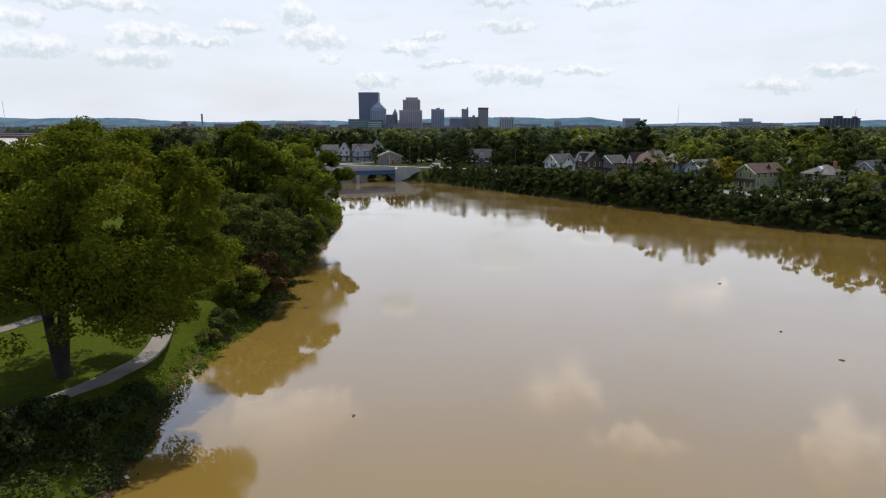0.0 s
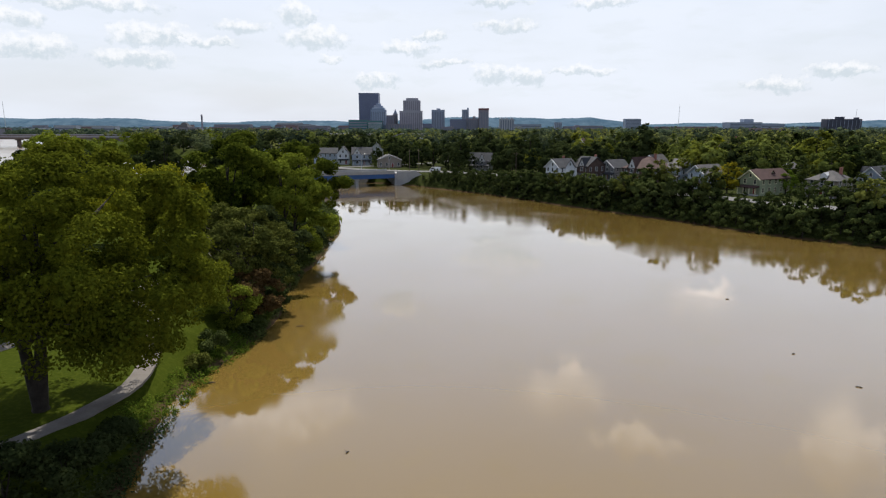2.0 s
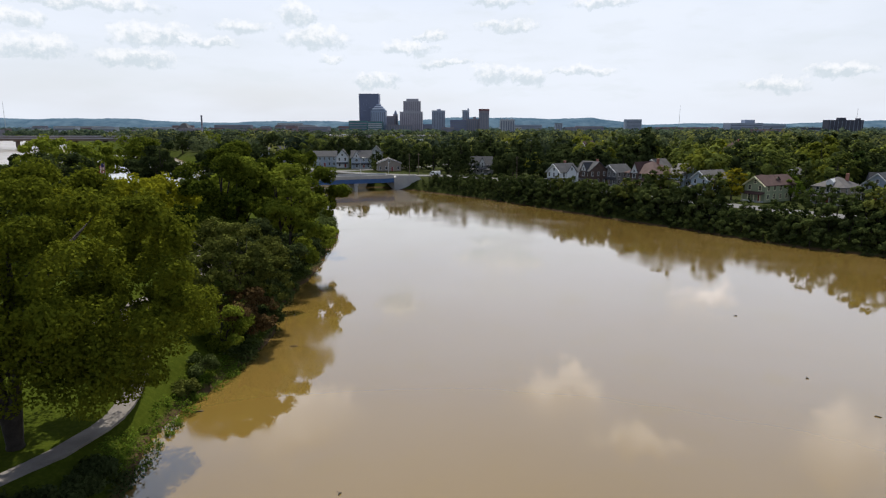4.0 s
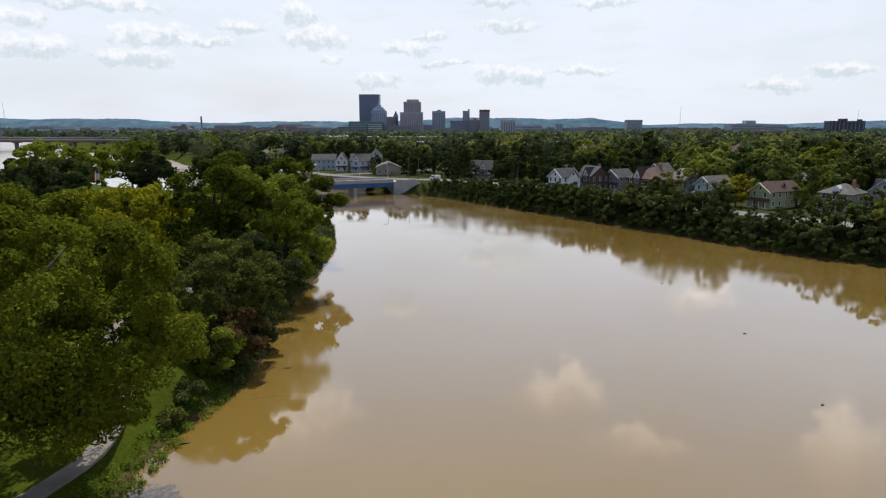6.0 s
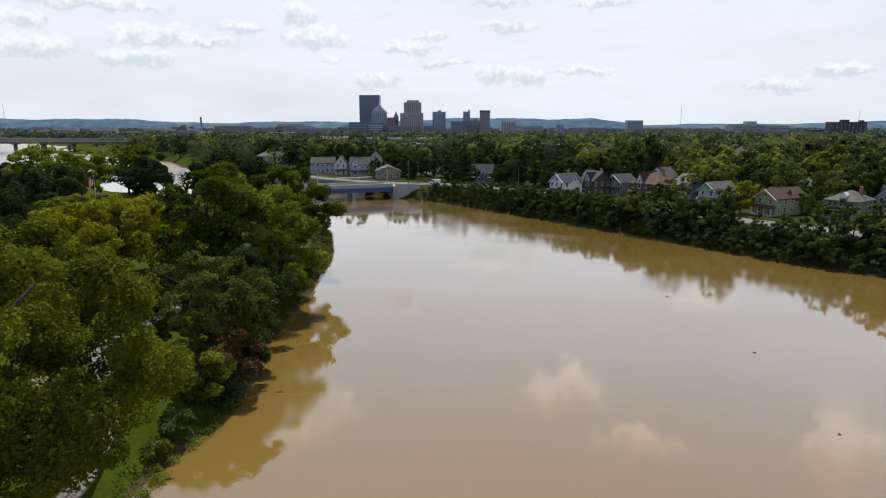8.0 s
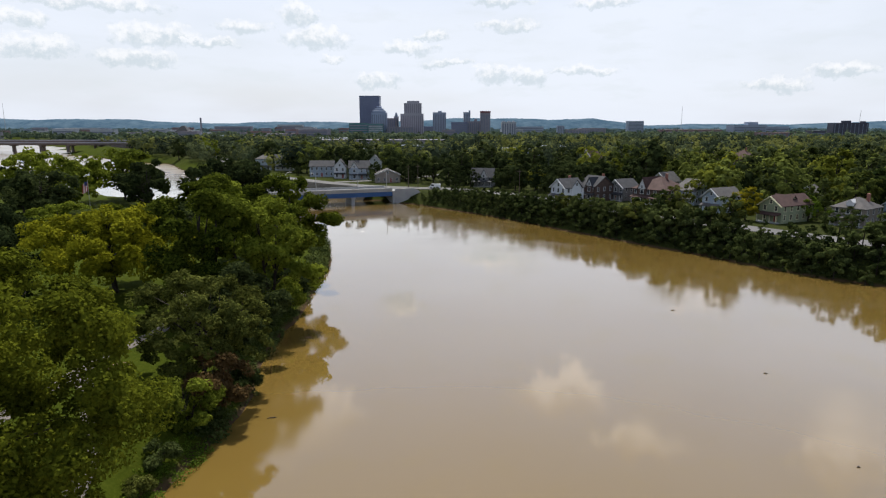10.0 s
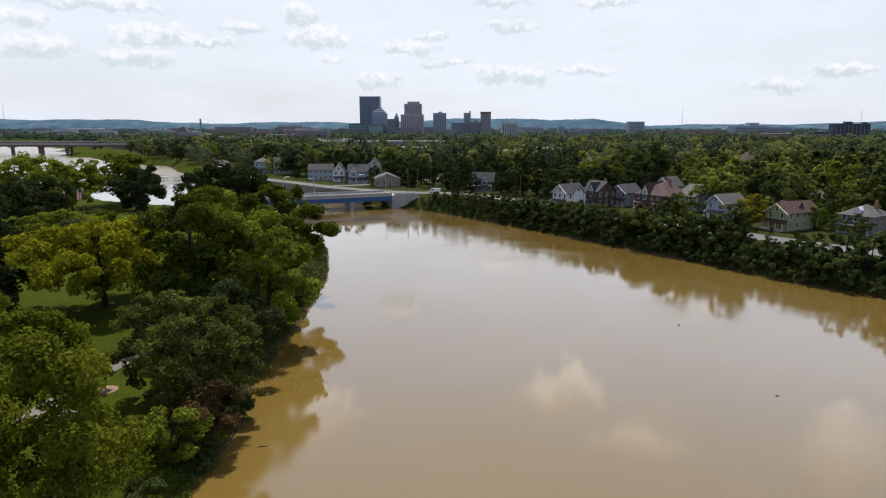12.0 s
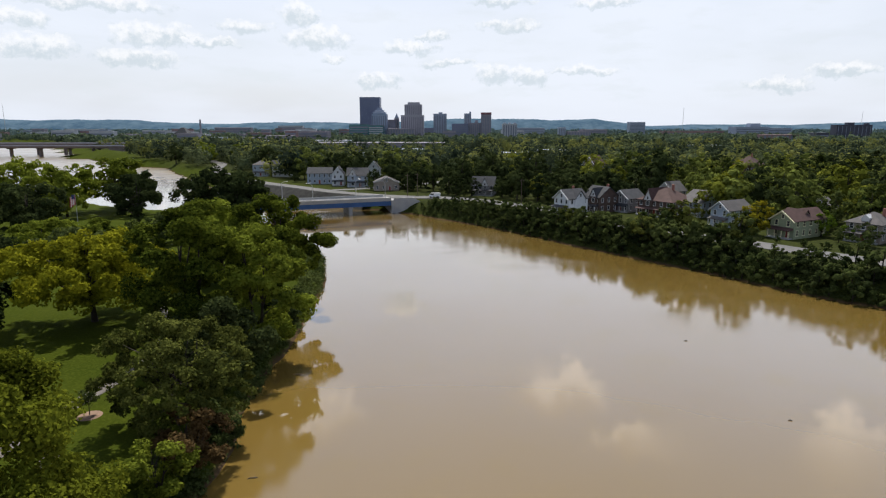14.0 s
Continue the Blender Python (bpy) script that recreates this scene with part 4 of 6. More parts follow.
def house(x, y, turn, w, d, eave, rise, wall, roof, trim, label, style="gable", porch=0.0, cross=None, chimney=None, dormer=None, rows=2, door=True, wing=None, ground=None):
    """A house that faces its own -y. cross: a gable on the right or left wall (side, offset, width). wing: a lower part (side, width, depth, height)."""
    z = gz(x, y) if ground is None else ground
    h = thing("house", pose(x, y, z, 0, 0, turn), label, "house")
    KEEP_OUT.append((x, y, max(w, d) * 0.62 + 1.5))
    if style == "gable":
        o = [(-w / 2, -0.6), (w / 2, -0.6), (w / 2, eave), (0, eave + rise - 0.05), (-w / 2, eave)]
        part("wall", prism_bm(o, -d / 2, d / 2), wall, h)
        part("roof", gable_roof_bm(w, d, eave, rise), roof, h)
        v = part("barge_board", gable_roof_bm(w, 0.14, eave - 0.2, rise, 0.4, 0.24), trim, h)
        v.location = (0, -d / 2 - 0.46, 0)
    elif style == "side":
        b = prism_bm([(-d / 2, -0.6), (d / 2, -0.6), (d / 2, eave), (0, eave + rise - 0.05), (-d / 2, eave)], -w / 2, w / 2)
        bmesh.ops.rotate(b, verts=b.verts, cent=(0, 0, 0), matrix=Matrix.Rotation(radians(90), 3, "Z"))
        part("wall", b, wall, h)
        b = gable_roof_bm(d, w, eave, rise)
        bmesh.ops.rotate(b, verts=b.verts, cent=(0, 0, 0), matrix=Matrix.Rotation(radians(90), 3, "Z"))
        part("roof", b, roof, h)
    else:
        part("wall", box_bm(0, 0, -0.6, w, d, eave + 0.6), wall, h)
        part("roof", hip_roof_bm(w, d, eave, rise), roof, h)
    if cross:
        for side, off, cw in (cross,):
            sgn = {"right": 1, "left": -1}.get(side, 0)
            cr = rise * 0.92
            if sgn:
                b = prism_bm([(-cw / 2, 0), (cw / 2, 0), (cw / 2, eave), (0, eave + cr - 0.08), (-cw / 2, eave)], -w / 4, w / 2 + 0.5)
                r = gable_roof_bm(cw, w * 0.75 + 0.5, eave, cr, 0.35, 0.2)
                bmesh.ops.translate(r, verts=r.verts, vec=(0, w / 8 + 0.25, 0))
                for bb in (b, r):
                    bmesh.ops.rotate(bb, verts=bb.verts, cent=(0, 0, 0), matrix=Matrix.Rotation(radians(-90 * sgn), 3, "Z"))
                    bmesh.ops.translate(bb, verts=bb.verts, vec=(0, off, 0))
                part("gable_wall", b, wall, h)
                part("gable_roof", r, roof, h)
                add_window(h, sgn * (w / 2 + 0.53), off, eave + 0.5, 0.8, 1.1, side, trim)
            else:
                b = prism_bm([(-cw / 2, 0), (cw / 2, 0), (cw / 2, eave), (0, eave + cr - 0.08), (-cw / 2, eave)], -d / 2 - 0.5, d / 4)
                r = gable_roof_bm(cw, d * 0.75 + 0.5, eave, cr, 0.35, 0.2)
                bmesh.ops.translate(r, verts=r.verts, vec=(0, -d / 8 - 0.25, 0))
                for bb in (b, r):
                    bmesh.ops.translate(bb, verts=bb.verts, vec=(off, 0, 0))
                part("gable_wall", b, wall, h)
                ped = prism_bm([(off - cw / 2 + 0.1, eave + 0.05), (off + cw / 2 - 0.1, eave + 0.05), (off, eave + cr - 0.25)], -d / 2 - 0.56, -d / 2 - 0.5)
                part("pediment", ped, trim, h)
                part("gable_roof", r, roof, h)
                add_window(h, off, -d / 2 - 0.58, eave + 0.3, 0.7, 0.9, "front", trim)
                for k in range(rows):
                    add_window(h, off, -d / 2 - 0.53, k * eave / rows + 0.9, 1.2, 1.4, "front", trim)
    storey = eave / rows
    for row in range(rows):
        zz = row * storey + 0.9
        nf, nd = max(2, int(w / 2.6)), max(2, int(d / 2.8))
        for k in range(nf):
            xx = (k + 0.5) / nf * w - w / 2
            if row == 0 and door and k == nf // 2:
                dd = part("door", box_bm(xx, -d / 2 - 0.03, 0.15, 1.0, 0.08, 2.1), DOOR_RED, h)
                part("door_frame", box_bm(xx, -d / 2 - 0.01, 0.1, 1.24, 0.06, 2.27), trim, dd)
            else:
                add_window(h, xx, -d / 2 - 0.03, zz, 0.85, 1.45, "front", trim)
        for k in range(nd):
            yy = (k + 0.5) / nd * d - d / 2
            add_window(h, w / 2 + 0.03, yy, zz, 0.85, 1.45, "right", trim)
            if cross is None or cross[0] != "left":
                add_window(h, -w / 2 - 0.03, yy, zz, 0.85, 1.45, "left", trim)
    if style == "gable" and rise > 2.0:
        add_window(h, 0, -d / 2 - 0.03, eave + 0.3, 0.8, 1.1, "front", trim)
    if porch:
        part("porch_floor", box_bm(0, -d / 2 - porch / 2, 0.0, w * 0.92, porch, 0.35), CONCRETE, h)
        pr = prism_bm([(0, 2.75), (-porch - 0.3, 2.45), (-porch - 0.3, 2.6), (0, 3.25)], -w * 0.48, w * 0.48)
        bmesh.ops.rotate(pr, verts=pr.verts, cent=(0, 0, 0), matrix=Matrix.Rotation(radians(90), 3, "Z"))
        bmesh.ops.translate(pr, verts=pr.verts, vec=(0, -d / 2 - 0.02, 0))
        part("porch_roof", pr, roof, h)
        for k in range(4):
            xx = (k / 3 - 0.5) * w * 0.86
            part("porch_post", box_bm(xx, -d / 2 - porch + 0.15, 0.35, 0.2, 0.2, 2.15), trim, h)
    if chimney:
        part("chimney", box_bm(chimney[0], chimney[1], eave, 0.8, 0.8, rise + 1.1, bevel=0.05), RED_BRICK, h)
    if dormer:
        part("dormer", prism_bm([(dormer[0] - 1.0, eave + 0.3), (dormer[0] + 1.0, eave + 0.3), (dormer[0] + 1.0, eave + 1.5), (dormer[0], eave + 2.4), (dormer[0] - 1.0, eave + 1.5)], -d / 2 + 0.5, 0), trim, h)
    if wing:
        side, ww, wd, wh = wing
        sgn = 1 if side == "right" else -1
        part("wing", box_bm(sgn * (w / 2 + ww / 2), d / 2 - wd / 2, -0.5, ww, wd, wh + 0.5), wall, h)
        r = hip_roof_bm(ww, wd, wh, 1.2, 0.3)
        bmesh.ops.translate(r, verts=r.verts, vec=(sgn * (w / 2 + ww / 2), d / 2 - wd / 2, 0))
        part("wing_roof", r, roof, h)
    return h


# the row facing the river road
house(48.5, 256.5, -58, 8.0, 9.5, 5.8, 3.0, WHITE_SIDING, DARK_SHINGLE, TRIM_WHITE, "white two-storey clapboard house with a dark gabled roof", "gable", 1.8, ("right", 0.5, 5.0), (-1.2, 2.0))
house(61.0, 262.0, -58, 8.5, 10.0, 6.0, 3.4, BROWN_BRICK, DARK_SHINGLE, TRIM_WHITE, "dark brown house with white gable trim and porch", "side", 1.8, ("front", 1.5, 3.4), (2.5, 1.0))
house(72.0, 262.5, -58, 8.0, 9.0, 5.4, 2.8, GREY_SIDING, DARK_SHINGLE, TRIM_WHITE, "grey-brown house with a steep dark roof", "gable", 1.6)
house(83.0, 252.5, -52, 14.0, 15.0, 5.6, 4.4, BROWN_BRICK, RED_SHINGLE, TRIM_WHITE, "dark brick house with a red-brown hipped roof and white gable", "hip", 2.0, ("front", -2.5, 3.6), (1.5, 1.5))
house(96.0, 250.0, -58, 9.0, 15.0, 5.2, 3.6, BLUE_SIDING, GREY_SHINGLE, TRIM_WHITE, "pale blue house with a large faded grey-brown roof", "side", 1.6)
house(95.0, 226.0, -62, 7.0, 11.0, 5.6, 2.6, BLUE_SIDING, GREY_SHINGLE, TRIM_WHITE, "pale blue-grey two-storey house with a grey gabled roof", "gable", 1.6)
green_house = house(106.5, 207.0, -63, 7.4, 15.0, 5.4, 2.6, GREEN_SIDING, RED_SHINGLE, CREAM_TRIM, "sage-green house with cream trim and a red-brown roof", "gable", 1.8, ("left", 0.5, 4.5))
part("side_porch_roof", prism_bm([(-6.6, 2.6), (-3.75, 3.3), (-3.75, 3.45), (-6.6, 2.75)], -5.5, 0.5), PALE_ROOF, green_house, "pale metal porch roof")
part("side_porch_wall", box_bm(-5.1, -2.4, -0.3, 2.6, 5.4, 2.85), GREEN_SIDING, green_house)
house(123.5, 200.0, -55, 9.0, 11.0, 5.4, 2.8, TAN_SIDING, GREY_SHINGLE, TRIM_WHITE, "tan two-storey house with a low hipped brown-grey roof", "hip", 1.8, None, (2, 2), (0.0,))
house(142.0, 205.0, -55, 8.0, 11.0, 5.6, 3.4, BLUE_SIDING, DARK_SHINGLE, TRIM_WHITE, "blue-grey gabled house with white trim", "gable", 1.8, ("left", 0.0, 4.5))
house(150.0, 190.0, -50, 8.5, 10.0, 5.6, 3.2, WHITE_SIDING, DARK_SHINGLE, TRIM_WHITE, "white gabled house with a dark roof among trees", "gable", 1.8, ("left", 0.0, 4.5))
house(128.0, 232.0, -42, 9.0, 10.0, 5.0, 3.4, GREY_SIDING, GREY_SHINGLE, TRIM_WHITE, "grey house with a pale grey roof behind the front row", "gable")
house(97.0, 286.0, -55, 8.0, 9.0, 5.4, 3.6, WHITE_SIDING, GREY_SHINGLE, TRIM_WHITE, "white house with a tall gable half hidden by trees", "gable")
house(188.0, 408.0, -50, 13.0, 13.0, 8.8, 5.4, BROWN_BRICK, RED_SHINGLE, TRIM_WHITE, "brick house with a salmon-red hipped roof among trees", "hip", 0.0, None, (1, 1))
house(92.0, 405.0, -50, 9.0, 10.0, 9.0, 5.0, TAN_SIDING, RED_SHINGLE, TRIM_WHITE, "tall red-roofed house rising among trees", "gable")
# houses by the bridge
house(19.5, 318.0, -12, 10.5, 9.0, 4.4, 4.0, GREY_SIDING, DARK_SHINGLE, TRIM_WHITE, "grey house with a white porch and a steep dark roof", "side", 2.4, ("front", 1.0, 3.6))
house(-29.0, 338.5, 8, 12.5, 9.0, 4.2, 2.4, TAN_SIDING, GREY_SHINGLE, TRIM_WHITE, "low tan building with a shallow grey roof", "gable", 0.0, None, None, None, 1)
house(-46.0, 358.0, 4, 11.0, 10.0, 6.2, 3.6, BLUE_SIDING, DARK_SHINGLE, TRIM_WHITE, "pale blue house with several gables", "side", 1.6, ("front", -2.5, 4.2))
house(-57.5, 364.0, 4, 6.5, 9.0, 6.4, 3.8, WHITE_SIDING, DARK_SHINGLE, TRIM_WHITE, "narrow white gabled house by the levee road", "gable", 1.4)
house(-69.5, 374.0, 4, 13.5, 9.0, 6.0, 2.8, BLUE_SIDING, DARK_SHINGLE, TRIM_WHITE, "long pale blue apartment house with a dark roof", "side")
house(-104.0, 424.0, 10, 12.0, 10.0, 6.6, 3.6, WHITE_SIDING, DARK_SHINGLE, TRIM_WHITE, "white two-storey house with a front gable", "side", 1.6, ("front", 2.0, 4.6))
house(-119.0, 428.0, 10, 9.5, 10.0, 7.4, 2.6, BLUE_SIDING, GREY_SHINGLE, TRIM_WHITE, "pale blue boxy house with a hipped roof", "hip", 1.6)
house(-42.0, 398.0, 4, 8.0, 9.0, 7.5, 4.0, WHITE_SIDING, DARK_SHINGLE, TRIM_WHITE, "white house with dark gables behind the front row", "gable")


# ---- bridge over the river ----
B0, B1 = Vector((-25.0, 299.8, 0)), Vector((-104.0, 268.5, 0))
along = (B1 - B0).normalized()
BL = (B1 - B0).length
bridge = thing("bridge", Matrix.Translation(B0) @ Matrix.Rotation(math.atan2(along.y, along.x), 4, "Z"), "low concrete road bridge with a blue-painted steel girder", "bridge")
DZ = 5.7
part("deck", box_bm(BL / 2, 0, DZ - 0.45, BL, 13.0, 0.45, bevel=0.05), CONCRETE, bridge)
part("roadway", box_bm(BL / 2, 0, DZ, BL, 9.6, 0.08), ASPHALT, bridge)
for s_ in (-1, 1):
    g = prism_bm([(0, DZ - 2.3), (BL, DZ - 2.3), (BL, DZ - 0.46), (0, DZ - 0.46)], 0, 0.35)
    bmesh.ops.translate(g, verts=g.verts, vec=(0, s_ * 6.1 - 0.17, 0))
    part("girder", g, BLUE_STEEL, bridge, "blue-painted steel girder")
    f = box_bm(BL / 2, s_ * 6.1, DZ - 2.38, BL, 0.7, 0.08)
    part("flange", f, BLUE_STEEL, bridge)
    part("kerb", box_bm(BL / 2, s_ * 5.6, DZ + 0.004, BL, 1.5, 0.18, bevel=0.03), CONCRETE, bridge)
    part("rail", box_bm(BL / 2, s_ * 6.3, DZ + 0.92, BL, 0.34, 0.2, bevel=0.04), CONCRETE, bridge)
    part("parapet", box_bm(BL / 2, s_ * 6.3, DZ + 0.1, BL, 0.18, 0.83), CONCRETE, bridge)
    for k in range(34):
        part("parapet_post", box_bm((k + 0.5) / 34 * BL, s_ * 6.3, DZ + 0.12, 0.3, 0.28, 0.8), CONCRETE, bridge)
for px_ in (18.0, 44.0, 70.0):
    part("pier", box_bm(px_, 0, -2.4, 1.6, 11.5, DZ - 0.9, bevel=0.15), CONCRETE, bridge)
    part("pier_cap", box_bm(px_, 0, DZ - 3.3, 2.2, 12.6, 0.9, bevel=0.1), CONCRETE, bridge)
for ax in (-1.2, BL + 1.2):
    part("abutment", box_bm(ax, 0, -2.4, 2.4, 13.6, DZ + 2.38, bevel=0.1), CONCRETE, bridge)
ww = prism_bm([(0, -1.0), (0, DZ + 0.9), (9, DZ + 0.9), (14, 3.4), (14, -1.0)], -0.3, 0.3)
wing = part("wing_wall", ww, CONCRETE, bridge, "sloping concrete wing wall")
wing.matrix_local = pose(-1.0, 6.9, 0, 0, 0, 172)
wing.location = (-1.0, 7.0, 0)


def street_lamp(x, y, z, turn, height=8.2):
    t = thing("street_lamp", pose(x, y, z, 0, 0, turn), "tall curved-arm galvanised street lamp", "street lamp", "street lamps by the bridge")
    part("base", box_bm(0, 0, -0.15, 0.5, 0.5, 0.5, bevel=0.06), CONCRETE, t)
    part("pole", tube_bm([(0, 0, 0), (0, 0, height * 0.8), (0.15, 0, height * 0.92), (0.8, 0, height), (2.0, 0, height + 0.1)], [0.16, 0.12, 0.10, 0.09, 0.07]), GALVANISED, t)
    part("lamp_head", box_bm(2.3, 0, height, 0.9, 0.35, 0.16, bevel=0.05), GALVANISED, t)


for f_, s_ in ((0.03, 1), (0.40, 1), (0.53, -1), (0.15, -1), (0.80, 1)):
    q = B0 + along * BL * f_ + Vector((along.y, -along.x, 0)) * -6.0 * s_
    street_lamp(q.x, q.y, DZ + 0.2, math.degrees(math.atan2(along.y, along.x)) + (90 if s_ < 0 else -90) + 90)
street_lamp(-112, 372, gz(-112, 372), 60)
for x, y in ((-16.4, 309.0), (-12.0, 313.0), (33.0, 283.0)):
    t = thing("utility_pole", pose(x, y, gz(x, y)), "tall weathered wooden utility pole beside the road", "utility pole", "utility poles")
    part("pole", tube_bm([(0, 0, -0.4), (0, 0, 10.5)], [0.17, 0.11]), POLE_WOOD, t)
    part("crossarm", box_bm(0, 0, 9.6, 2.0, 0.12, 0.14), POLE_WOOD, t)

# stone-faced slope under the levee road
sl_a, sl_b = [(-33, 308.5), (-58.5, 326.8), (-84, 350), (-112.3, 378.6), (-139.7, 417)], [(-38, 302.5), (-64, 320), (-91, 343), (-120.5, 372), (-148.6, 412)]
slope_v, slope_f = [], []
for (ax, ay), (bx, by) in zip(sl_a, sl_b):
    slope_v += [(ax, ay, 5.75), (ax + (bx - ax) * 0.12, ay + (by - ay) * 0.12, 5.75), (bx, by, -0.8), (ax, ay, -0.8)]
for k in range(len(sl_a) - 1):
    o = 4 * k
    slope_f += [(o, o + 1, o + 5, o + 4), (o + 1, o + 2, o + 6, o + 5), (o + 3, o, o + 4, o + 7)]
tagged(new("wall_revetment", raw_mesh("wall_revetment", slope_v, slope_f, STONE_SLOPE)), "grey stone-faced slope below the levee road", "revetment", kind="structure")


# parked van
def van(x, y, turn):
    t = thing("van", pose(x, y, gz(x, y) + 0.13, 0, 0, turn), "white van standing on the road by the bridge", "van")
    b = prism_bm([(-2.6, 0.35), (2.55, 0.35), (2.65, 0.9), (2.3, 1.15), (1.7, 1.95), (1.4, 2.1), (-2.5, 2.15), (-2.65, 1.9)], -0.95, 0.95)
    bmesh.ops.bevel(b, geom=b.edges[:], offset=0.07, segments=2, affect="EDGES")
    part("body", b, CAR_WHITE, t)
    for s_ in (-1, 1):
        w = prism_bm([(0.3, 1.25), (1.95, 1.25), (1.5, 1.9), (0.3, 1.9)], -0.012, 0.012)
        bmesh.ops.translate(w, verts=w.verts, vec=(0, s_ * 0.955, 0))
        part("side_window", w, GLASS, t)
        for wx in (-1.65, 1.65):
            c = bmesh.new()
            bmesh.ops.create_cone(c, cap_ends=True, segments=16, radius1=0.36, radius2=0.36, depth=0.24)
            bmesh.ops.rotate(c, verts=c.verts, cent=(0, 0, 0), matrix=Matrix.Rotation(radians(90), 3, "X"))
            bmesh.ops.translate(c, verts=c.verts, vec=(wx, s_ * 0.88, 0.36))
            part("wheel", c, TYRE, t)
    ws = box_bm(0, 0, 0, 0.02, 1.6, 0.85)
    bmesh.ops.rotate(ws, verts=ws.verts, cent=(0, 0, 0), matrix=Matrix.Rotation(radians(-36), 3, "Y"))
    bmesh.ops.translate(ws, verts=ws.verts, vec=(2.27, 0, 1.2))
    part("windscreen", ws, GLASS, t)


van(-3.8, 303.5, 176)

# ---- far viaduct ----
for vx, vy, vz, vlabel in ((-388, 785, 0.0, "long concrete highway viaduct over the wide river"), (-372, 838, 1.6, "second carriageway of the highway viaduct")):
    viaduct = thing("viaduct", pose(vx, vy, 0, 0, 0, 180), vlabel, "bridge", "highway viaducts")
    part("deck", box_bm(200, 0, 12.2 + vz, 400, 17, 0.9, bevel=0.1), VIADUCT, viaduct)
    for s_ in (-1, 1):
        part("beam", box_bm(200, s_ * 6.8, 10.6 + vz, 400, 0.9, 1.6), VIADUCT, viaduct)
        part("parapet", box_bm(200, s_ * 8.3, 13.1 + vz, 400, 0.35, 1.0), TOWER_BEIGE, viaduct)
    part("abutment", box_bm(9, 0, 2.0, 18, 16, 8.6 + vz), VIADUCT, viaduct)
    for k in range(10):
        part("pier", box_bm(34 + k * 36 + vz * 11, 0, -2.4, 2.4 if k == 2 else 1.4, 5, 11.8 + vz, bevel=0.2), VIADUCT, viaduct)
        part("pier_cap", box_bm(34 + k * 36 + vz * 11, 0, 9.4 + vz, 1.9, 15, 1.2, bevel=0.1), VIADUCT, viaduct)


# ---- skyline ----
def tower(name, x, y, w, d, top, mat, label, strip=FACADE_DARK, cols=0, bands=0, turn=0.0, cap=None, base=4.0, group="", frame_z=0.0):
    t = thing(name, pose(x, y, base, 0, 0, turn), label, "building")
    h = top - base
    part("wall", box_bm(0, 0, 0, w, d, h), mat, t)
    part("roof_edge", box_bm(0, 0, h, w + 0.6, d + 0.6, max(0.6, h * 0.015)), mat, t)
    for k in range(cols):
        part("window", box_bm((k + 0.5) / cols * w - w / 2, -d / 2 - 0.05, h * 0.06, w / cols * 0.5, 0.3, h * 0.88), strip, t)
    for k in range(bands):
        part("window", box_bm(0, -d / 2 - 0.1, h * (0.06 + 0.9 * k / bands), w * 0.94, 0.4, h * 0.42 / bands), strip, t)
    if cap:
        part("plant_room", box_bm(cap[0], 0, h, cap[1], d * 0.5, cap[2]), mat, t)
    return t


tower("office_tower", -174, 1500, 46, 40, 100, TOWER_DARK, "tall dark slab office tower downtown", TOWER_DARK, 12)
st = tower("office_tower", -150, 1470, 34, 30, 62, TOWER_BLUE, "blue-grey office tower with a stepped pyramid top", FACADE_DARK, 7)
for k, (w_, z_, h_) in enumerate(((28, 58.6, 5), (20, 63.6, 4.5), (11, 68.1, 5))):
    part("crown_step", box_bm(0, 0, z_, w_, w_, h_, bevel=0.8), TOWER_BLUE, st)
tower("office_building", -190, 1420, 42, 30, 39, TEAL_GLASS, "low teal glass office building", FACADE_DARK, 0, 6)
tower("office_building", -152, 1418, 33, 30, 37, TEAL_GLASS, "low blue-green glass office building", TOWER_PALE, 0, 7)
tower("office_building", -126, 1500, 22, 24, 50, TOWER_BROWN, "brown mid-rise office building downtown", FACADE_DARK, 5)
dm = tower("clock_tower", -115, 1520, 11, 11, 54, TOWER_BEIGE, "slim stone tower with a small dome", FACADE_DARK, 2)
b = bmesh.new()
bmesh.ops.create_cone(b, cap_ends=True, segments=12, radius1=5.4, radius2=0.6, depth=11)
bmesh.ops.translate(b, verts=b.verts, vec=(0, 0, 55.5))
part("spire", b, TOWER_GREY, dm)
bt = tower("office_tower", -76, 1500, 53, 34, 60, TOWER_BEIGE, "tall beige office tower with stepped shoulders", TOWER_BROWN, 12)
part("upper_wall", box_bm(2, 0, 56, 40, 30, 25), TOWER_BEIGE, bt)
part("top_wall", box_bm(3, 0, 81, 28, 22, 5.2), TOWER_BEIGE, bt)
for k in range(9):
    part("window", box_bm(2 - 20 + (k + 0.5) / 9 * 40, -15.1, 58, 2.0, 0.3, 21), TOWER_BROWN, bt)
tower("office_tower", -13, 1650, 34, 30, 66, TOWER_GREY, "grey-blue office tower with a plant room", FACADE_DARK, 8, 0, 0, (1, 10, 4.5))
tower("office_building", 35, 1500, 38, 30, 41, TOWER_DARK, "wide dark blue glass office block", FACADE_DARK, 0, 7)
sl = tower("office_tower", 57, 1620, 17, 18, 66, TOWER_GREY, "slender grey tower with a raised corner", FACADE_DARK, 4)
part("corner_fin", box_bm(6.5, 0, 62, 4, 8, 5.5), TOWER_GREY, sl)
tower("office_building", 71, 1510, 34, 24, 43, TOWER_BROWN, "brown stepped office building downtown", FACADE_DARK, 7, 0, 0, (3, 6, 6))
